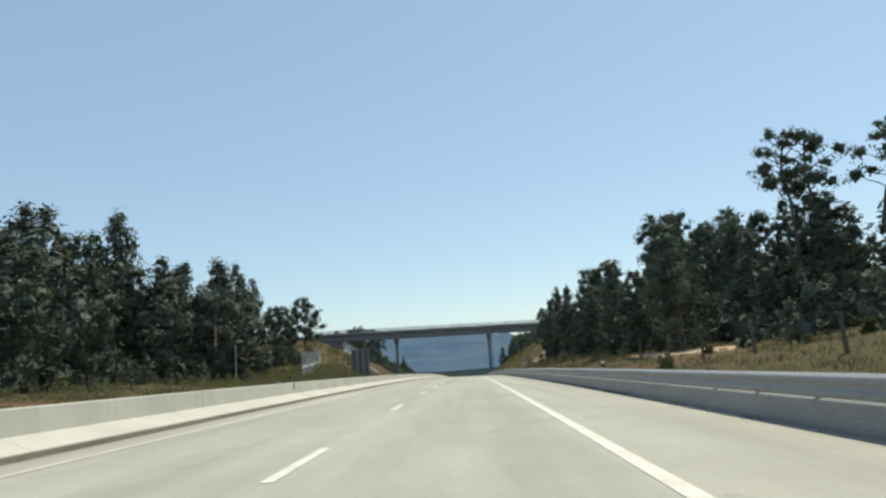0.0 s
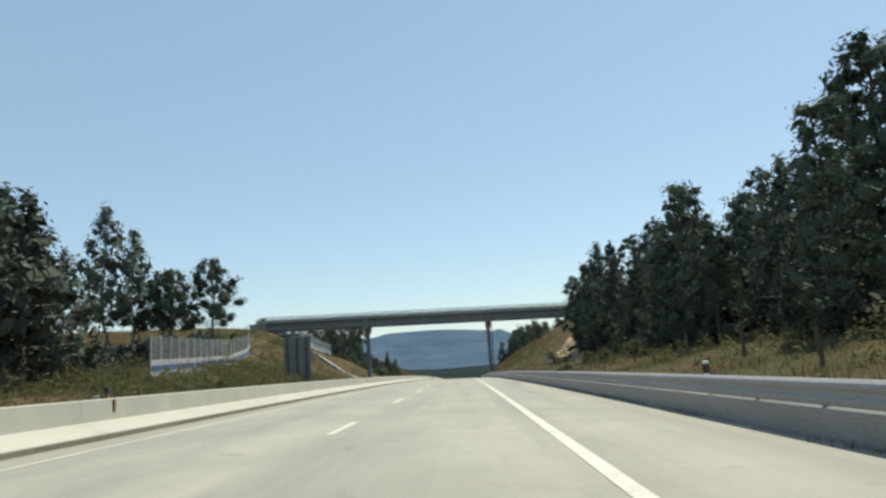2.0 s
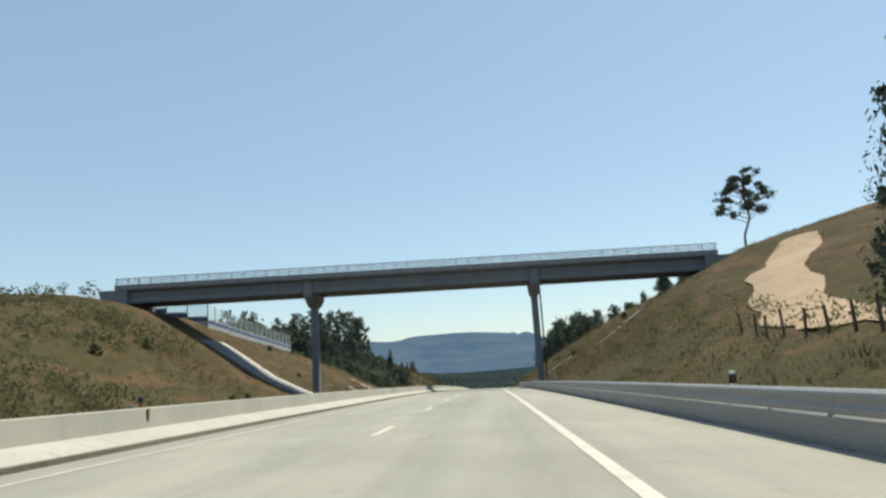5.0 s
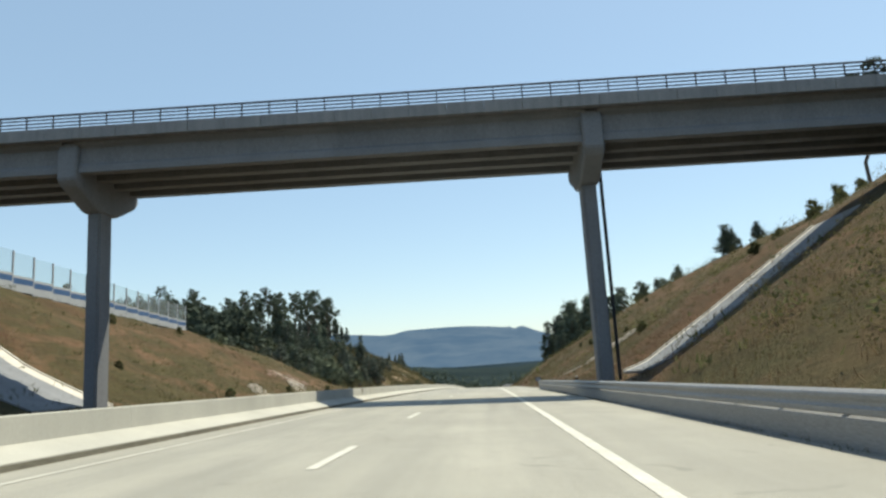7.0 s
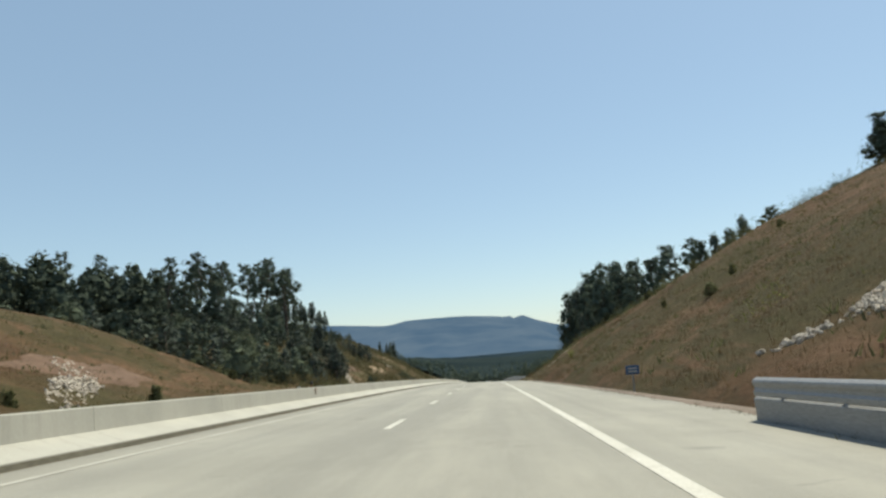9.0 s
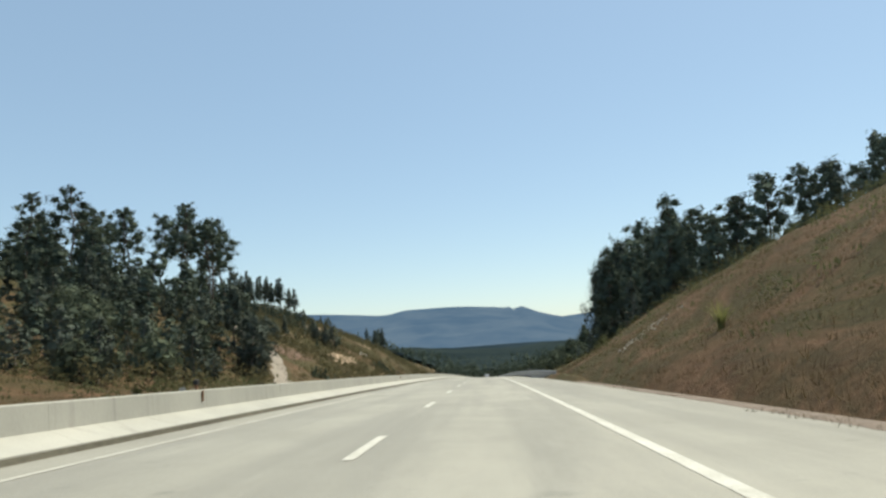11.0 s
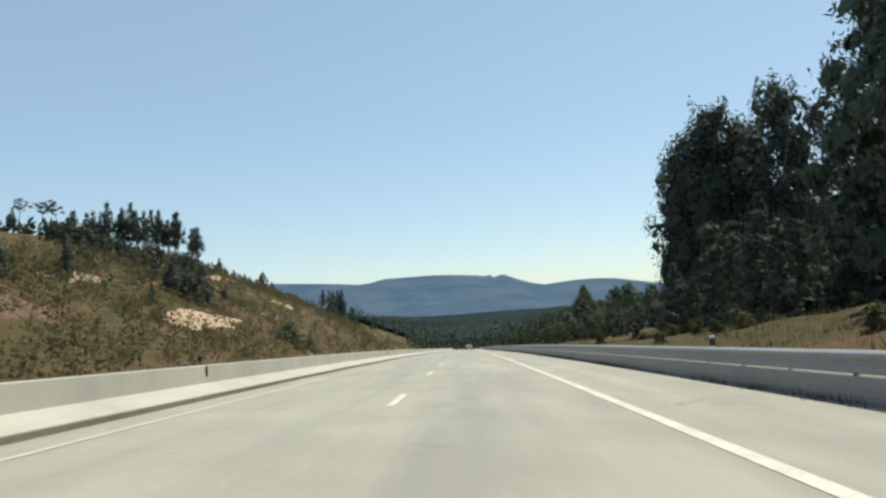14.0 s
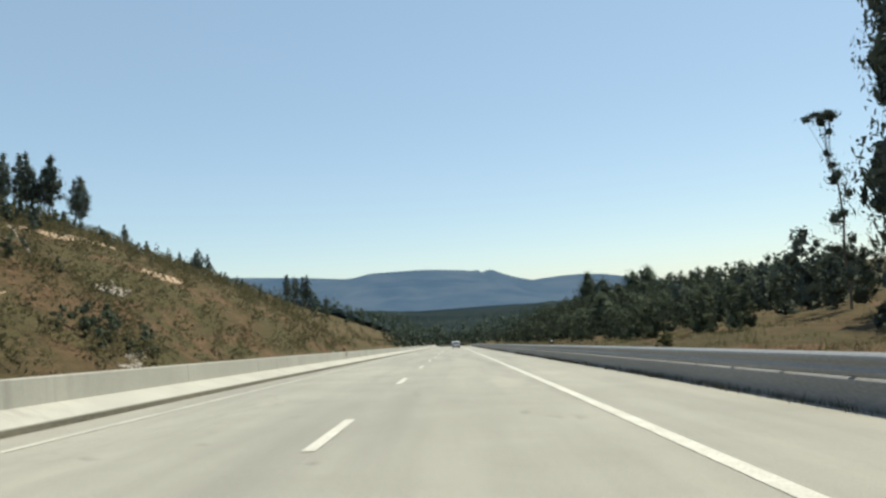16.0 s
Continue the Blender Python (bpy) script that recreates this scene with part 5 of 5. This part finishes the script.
def rubble(pts, w, count, r0, r1, label, seed):
    rnd = random.Random(seed)
    bm = bmesh.new()
    for _ in range(count):
        u = rnd.uniform(0, len(pts) - 1.001)
        i = int(u)
        a, b = Vector(pts[i]), Vector(pts[i + 1])
        p = a.lerp(b, u - i) + Vector((rnd.uniform(-w, w) * 0.5, rnd.uniform(-w, w) * 0.5))
        r = rnd.uniform(r0, r1)
        stone(bm, Vector((p.x, p.y, ground_z(p.x, p.y) + r * 0.25)), r, rnd)
    ob = part("stone_rubble", bm, M_ROCK)
    return tagged(ob, label, "rubble", kind="stuff")


rubble([(9.2, 243.8), (10.6, 243.3), (12.2, 242.8)], 2.3, 1600, 0.06, 0.15, "pale loose stones filling a chute down the cutting", 1)
rubble([(6.6, 245.4), (7.5, 244.4)], 0.9, 60, 0.06, 0.15, "scattered pale stones below the chute", 2)
rubble([(-25.2, 262), (-27.5, 268), (-30.5, 271)], 2.0, 620, 0.06, 0.2, "heap of pale broken stones at the foot of the bank", 3)
rubble([(-24.5, 246), (-26.5, 250)], 2.0, 420, 0.06, 0.18, "small heap of pale broken stones on the verge", 4)
rubble([(-24.0, 446), (-25.4, 450), (-26.6, 453), (-27.4, 456)], 1.0, 420, 0.07, 0.17, "pale stones lying in a runnel down the hillside", 5)
rubble([(-57.2, 485), (-50, 476), (-43.6, 467)], 0.5, 150, 0.08, 0.2, "thin line of pale stones down the hillside", 7)
rubble([(7.2, 319), (8.4, 321), (9.6, 318)], 2.5, 70, 0.05, 0.12, "pale stones showing in the bare face of the cutting", 8)
rubble([(-37, 471), (-36, 467)], 2.2, 120, 0.15, 0.4, "pale stones scattered on the hillside", 6)


def bare_patch(cx, cy, rx, ry, label, seed, material=None):
    """Bare ground with a ragged rim, lying on the slope."""
    V, F, n, rings = [], [], 48, 6
    for i in range(rings + 1):
        for k in range(n):
            a = k * math.tau / n
            wob = 1 + 0.5 * noise.noise(Vector((math.cos(a) * 1.5, math.sin(a) * 1.5, seed))) + 0.45 * noise.noise(Vector((math.cos(a) * 4.5, math.sin(a) * 4.5, seed + 7)))
            q = i / rings * wob
            x, y = cx + math.cos(a) * rx * q, cy + math.sin(a) * ry * q
            V.append((x, y, ground_z(x, y) + (0.16 if i < rings else -0.05)))
    for i in range(rings):
        for k in range(n):
            a, b = i * n + k, i * n + (k + 1) % n
            F.append((a, b, b + n, a + n))
    return tagged(link("bare_earth", V, F, material or M_DIRT, smooth=True), label, "bare earth", kind="structure")


bare_patch(14.0, 50, 2.6, 10, "pale sandy ground between the bank and the woods", 9)
bare_patch(-57, 499, 3.0, 12, "bare sandy scar below the trees on the hill", 1)
bare_patch(-36.2, 437, 2.6, 10.5, "bare sandy scar on the hillside", 2)
bare_patch(-50, 432, 2.0, 6, "bare sandy patch on the hillside", 3)
bare_patch(-29.5, 272, 2.4, 7, "bare orange soil on the cut bank", 5, M_SOIL)
bare_patch(-36, 395, 3.0, 8, "bare reddish soil beside the hill track", 6, M_SOIL)
bare_patch(-40, 490, 2, 5, "bare sandy patch on the hillside", 4)


# ---- small road furniture ----
def left_delineator(y):
    z = deck_z(-8.88, y) + 0.73
    d = empty("delineator", pose(-8.93, y, z), "small rusty reflector bracket on top of the concrete barrier", "delineator", "barrier delineators")
    part("bracket", boxed(-0.03, 0.03, -0.05, 0.05, 0.0, 0.12, 0.008), M_RUST, d)
    part("reflector", boxed(-0.05, 0.05, -0.075, 0.05, 0.121, 0.24, 0.015), M_BLACK, d, "dark reflector head")
    part("face_strap", boxed(0.137, 0.165, -0.045, 0.045, -0.27, -0.02, 0.006), M_RUST, d, "rusty strap down the barrier's face")
    p = empty("marker_plate", pose(-9.75, y + 1.1, ground_z(-9.75, y + 1.1)), "small pale marker plate on a stake behind the barrier", "marker", "barrier markers")
    part("stake", boxed(-0.03, 0.03, -0.02, 0.02, -0.2, 1.0, 0.005), M_STEEL, p)
    part("plate", boxed(-0.09, 0.09, -0.04, -0.021, 0.6, 0.98, 0.01), M_BARRIER, p)


for k in range(-1, 12):
    left_delineator(102.3 + 37.75 * (k - 2))


def right_delineator(x, y, tall):
    z = ground_z(x, y) if x > 3.8 else deck_z(3.1, y)
    d = empty("delineator", pose(x, y, z), "slim white roadside delineator post with a black band", "delineator", "verge delineators")
    part("post_body", boxed(-0.06, 0.06, -0.03, 0.03, -0.2, tall, 0.012), M_PLASTIC, d)
    part("band", boxed(-0.064, 0.064, -0.034, 0.034, tall - 0.25, tall - 0.06, 0.008), M_BLACK, d, "slanted black band")
    part("reflector", boxed(-0.03, 0.03, -0.038, -0.0345, tall - 0.22, tall - 0.09), M_RUST, d, "amber reflector")


for y in (26.8, 64.5, 102.3, 140.0, 178.2, 215.9):
    right_delineator(3.62, y, 1.0)
for y in (367, 405, 442, 480):
    right_delineator(3.62, y, 1.0)


def manhole():
    z = deck_z(1.88, 95.5)
    h = empty("manhole_cover", pose(1.88, 95.5, z), "round dark cast-iron manhole cover in the hard shoulder", "manhole cover")
    bm = bmesh.new()
    tube(bm, (0, 0, -0.03), (0, 0, 0.008), 0.31, 0.31, 28)
    part("frame_ring", bm, M_CONCRETE, h)
    bm = bmesh.new()
    tube(bm, (0, 0, -0.02), (0, 0, 0.014), 0.27, 0.265, 28)
    part("lid", bm, M_IRON, h)


manhole()


def bank_marker():
    """A narrow board leaning on two short stakes in the scrub of the bank."""
    m = empty("marker_board", pose(9.6, 143, ground_z(9.6, 143), rx=-6, ry=9), "narrow weathered white marker board leaning in the scrub", "marker board")
    part("board", boxed(-0.17, 0.17, -0.02, 0.02, 0.35, 1.95, 0.008), M_WHITEPANEL, m)
    for x in (-0.11, 0.11):
        part("stake", boxed(x - 0.025, x + 0.025, 0.022, 0.07, -0.4, 1.8, 0.006), M_DARKPOST, m, "dark steel stake")


bank_marker()


def kilometre_plate():
    k = empty("kilometre_sign", pose(4.15, 253.6, ground_z(4.15, 253.6)), "small blue plate on a short post at the verge", "sign")
    part("post", boxed(-0.03, 0.03, -0.02, 0.02, -0.3, 0.8, 0.005), M_STEEL, k)
    part("plate", boxed(-0.27, 0.27, -0.035, -0.021, 0.72, 1.08, 0.01), M_BLUE, k)
    for z in (0.84, 0.96):
        part("writing_bar", boxed(-0.18, 0.18, -0.040, -0.0355, z - 0.03, z + 0.03), M_PAINT, k)


kilometre_plate()


def track_fence():
    f = empty("wooden_fence", Matrix(), "row of rough dark fence posts beside the sandy track", "fence")
    rnd = random.Random(8)
    for k in range(15):
        y = 132 + k * 2.3
        x = 9.9 + 0.085 * (y - 132) + rnd.uniform(-0.15, 0.15)
        z = ground_z(x, y)
        h = rnd.uniform(0.95, 1.3)
        tx, ty = x + rnd.uniform(-0.1, 0.1), y + rnd.uniform(-0.1, 0.1)
        part("fence_post", tube(bmesh.new(), (x, y, z - 0.4), (tx, ty, z + h), 0.075, 0.06, 7), M_WOOD, f)


track_fence()


def bank_fence():
    f = empty("wooden_fence", Matrix(), "widely spaced rough brown posts along the top of the bank", "fence")
    rnd = random.Random(18)
    for k in range(15):
        y = 22 + k * 6.4 + rnd.uniform(-0.8, 0.8)
        x = 10.3 + rnd.uniform(-0.25, 0.25)
        z = ground_z(x, y)
        h = rnd.uniform(1.15, 1.5)
        part("fence_post", tube(bmesh.new(), (x, y, z - 0.4), (x + rnd.uniform(-0.12, 0.12), y, z + h), 0.085, 0.07, 7), M_WOOD, f)


bank_fence()


def utility_pole(x, y, h, label):
    z = ground_z(x, y)
    p = empty("utility_pole", pose(x, y, z), label, "pole")
    part("shaft", tube(bmesh.new(), (0, 0, -0.5), (0, 0, h), 0.09, 0.06, 8), M_WHITEPANEL, p)
    part("cap", tube(bmesh.new(), (0, 0, h + 0.002), (0, 0, h + 0.08), 0.075, 0.03, 8), M_STEEL, p)


utility_pole(-33.0, 91.0, 5.2, "thin pale pole standing before the woods")
utility_pole(-72, 215, 8.0, "thin pole by the crossing road")


def low_building(x0, x1, y0, y1, z, h, label):
    b = empty("low_building", pose(0, 0, 0), label, "building")
    part("wall", boxed(x0, x1, y0, y1, z - 3, z + h - 0.3), M_BRICKISH, b)
    part("roof", boxed(x0 - 0.4, x1 + 0.4, y0 - 0.5, y1 + 0.5, z + h - 0.298, z + h, 0.04), M_WHITEPANEL, b, "white flat roof edge")
    n = int((x1 - x0) / 4)
    for k in range(n):
        x = x0 + 1.2 + k * 4
        w = part("window", boxed(x, x + 1.6, y0 - 0.03, y0 + 0.05, z + 0.8, z + 2.0), M_BLACK, b)
        part("sill", boxed(x - 0.1, x + 1.7, y0 - 0.12, y0 - 0.031, z + 0.7, z + 0.79), M_WHITEPANEL, w)


low_building(-82, -54.5, 184, 192, 5.4, 2.9, "long low brown building with a white roof edge")


# ---- a car far ahead ----
def distant_car(x, y):
    z = deck_z(x, y)
    c = empty("car", pose(x, y, z), "small pale hatchback seen from behind far ahead", "car")
    bm = bmesh.new()
    prof = [(-2.0, 0.3), (-2.02, 0.78), (-1.85, 0.95), (-1.65, 1.38), (-1.2, 1.48), (0.1, 1.46), (0.95, 0.98), (1.85, 0.85), (2.0, 0.6), (1.98, 0.3)]
    ra = [bm.verts.new((-0.86 + 0.12 * max(0, h - 0.95), p, h)) for p, h in prof]
    rb = [bm.verts.new((0.86 - 0.12 * max(0, h - 0.95), p, h)) for p, h in prof]
    for i in range(len(prof)):
        j = (i + 1) % len(prof)
        bm.faces.new((ra[i], ra[j], rb[j], rb[i]))
    bm.faces.new(ra[::-1])
    bm.faces.new(rb)
    bmesh.ops.bevel(bm, geom=bm.edges[:], offset=0.05, segments=2, affect="EDGES")
    part("body", bm, M_CARPAINT, c)
    part("rear_window", boxed(-0.62, 0.62, -1.80, -1.72, 1.02, 1.34, 0.02), M_BLACK, c)
    part("bumper", boxed(-0.8, 0.8, -2.08, -1.95, 0.32, 0.52, 0.03), M_BLACK, c)
    part("number_plate", boxed(-0.26, 0.26, -2.06, -2.025, 0.62, 0.73), M_PLASTIC, c)
    for sx in (-1, 1):
        part("tail_light", boxed(sx * 0.74 - 0.09, sx * 0.74 + 0.09, -2.04, -1.9, 0.72, 0.92, 0.02), M_REDLAMP, c, "red tail light")
        part("mirror", boxed(sx * 0.98 - 0.09, sx * 0.98 + 0.09, 0.45, 0.6, 0.95, 1.1, 0.02), M_CARPAINT, c)
        for wy in (-1.25, 1.3):
            w = part("wheel", tube(bmesh.new(), (sx * 0.66, wy, 0.31), (sx * 0.86, wy, 0.31), 0.31, 0.31, 16), M_BLACK, c)
            part("rim", tube(bmesh.new(), (sx * 0.861, wy, 0.31), (sx * 0.875, wy, 0.31), 0.19, 0.17, 12), M_STEEL, w)


distant_car(-1.9, 546)
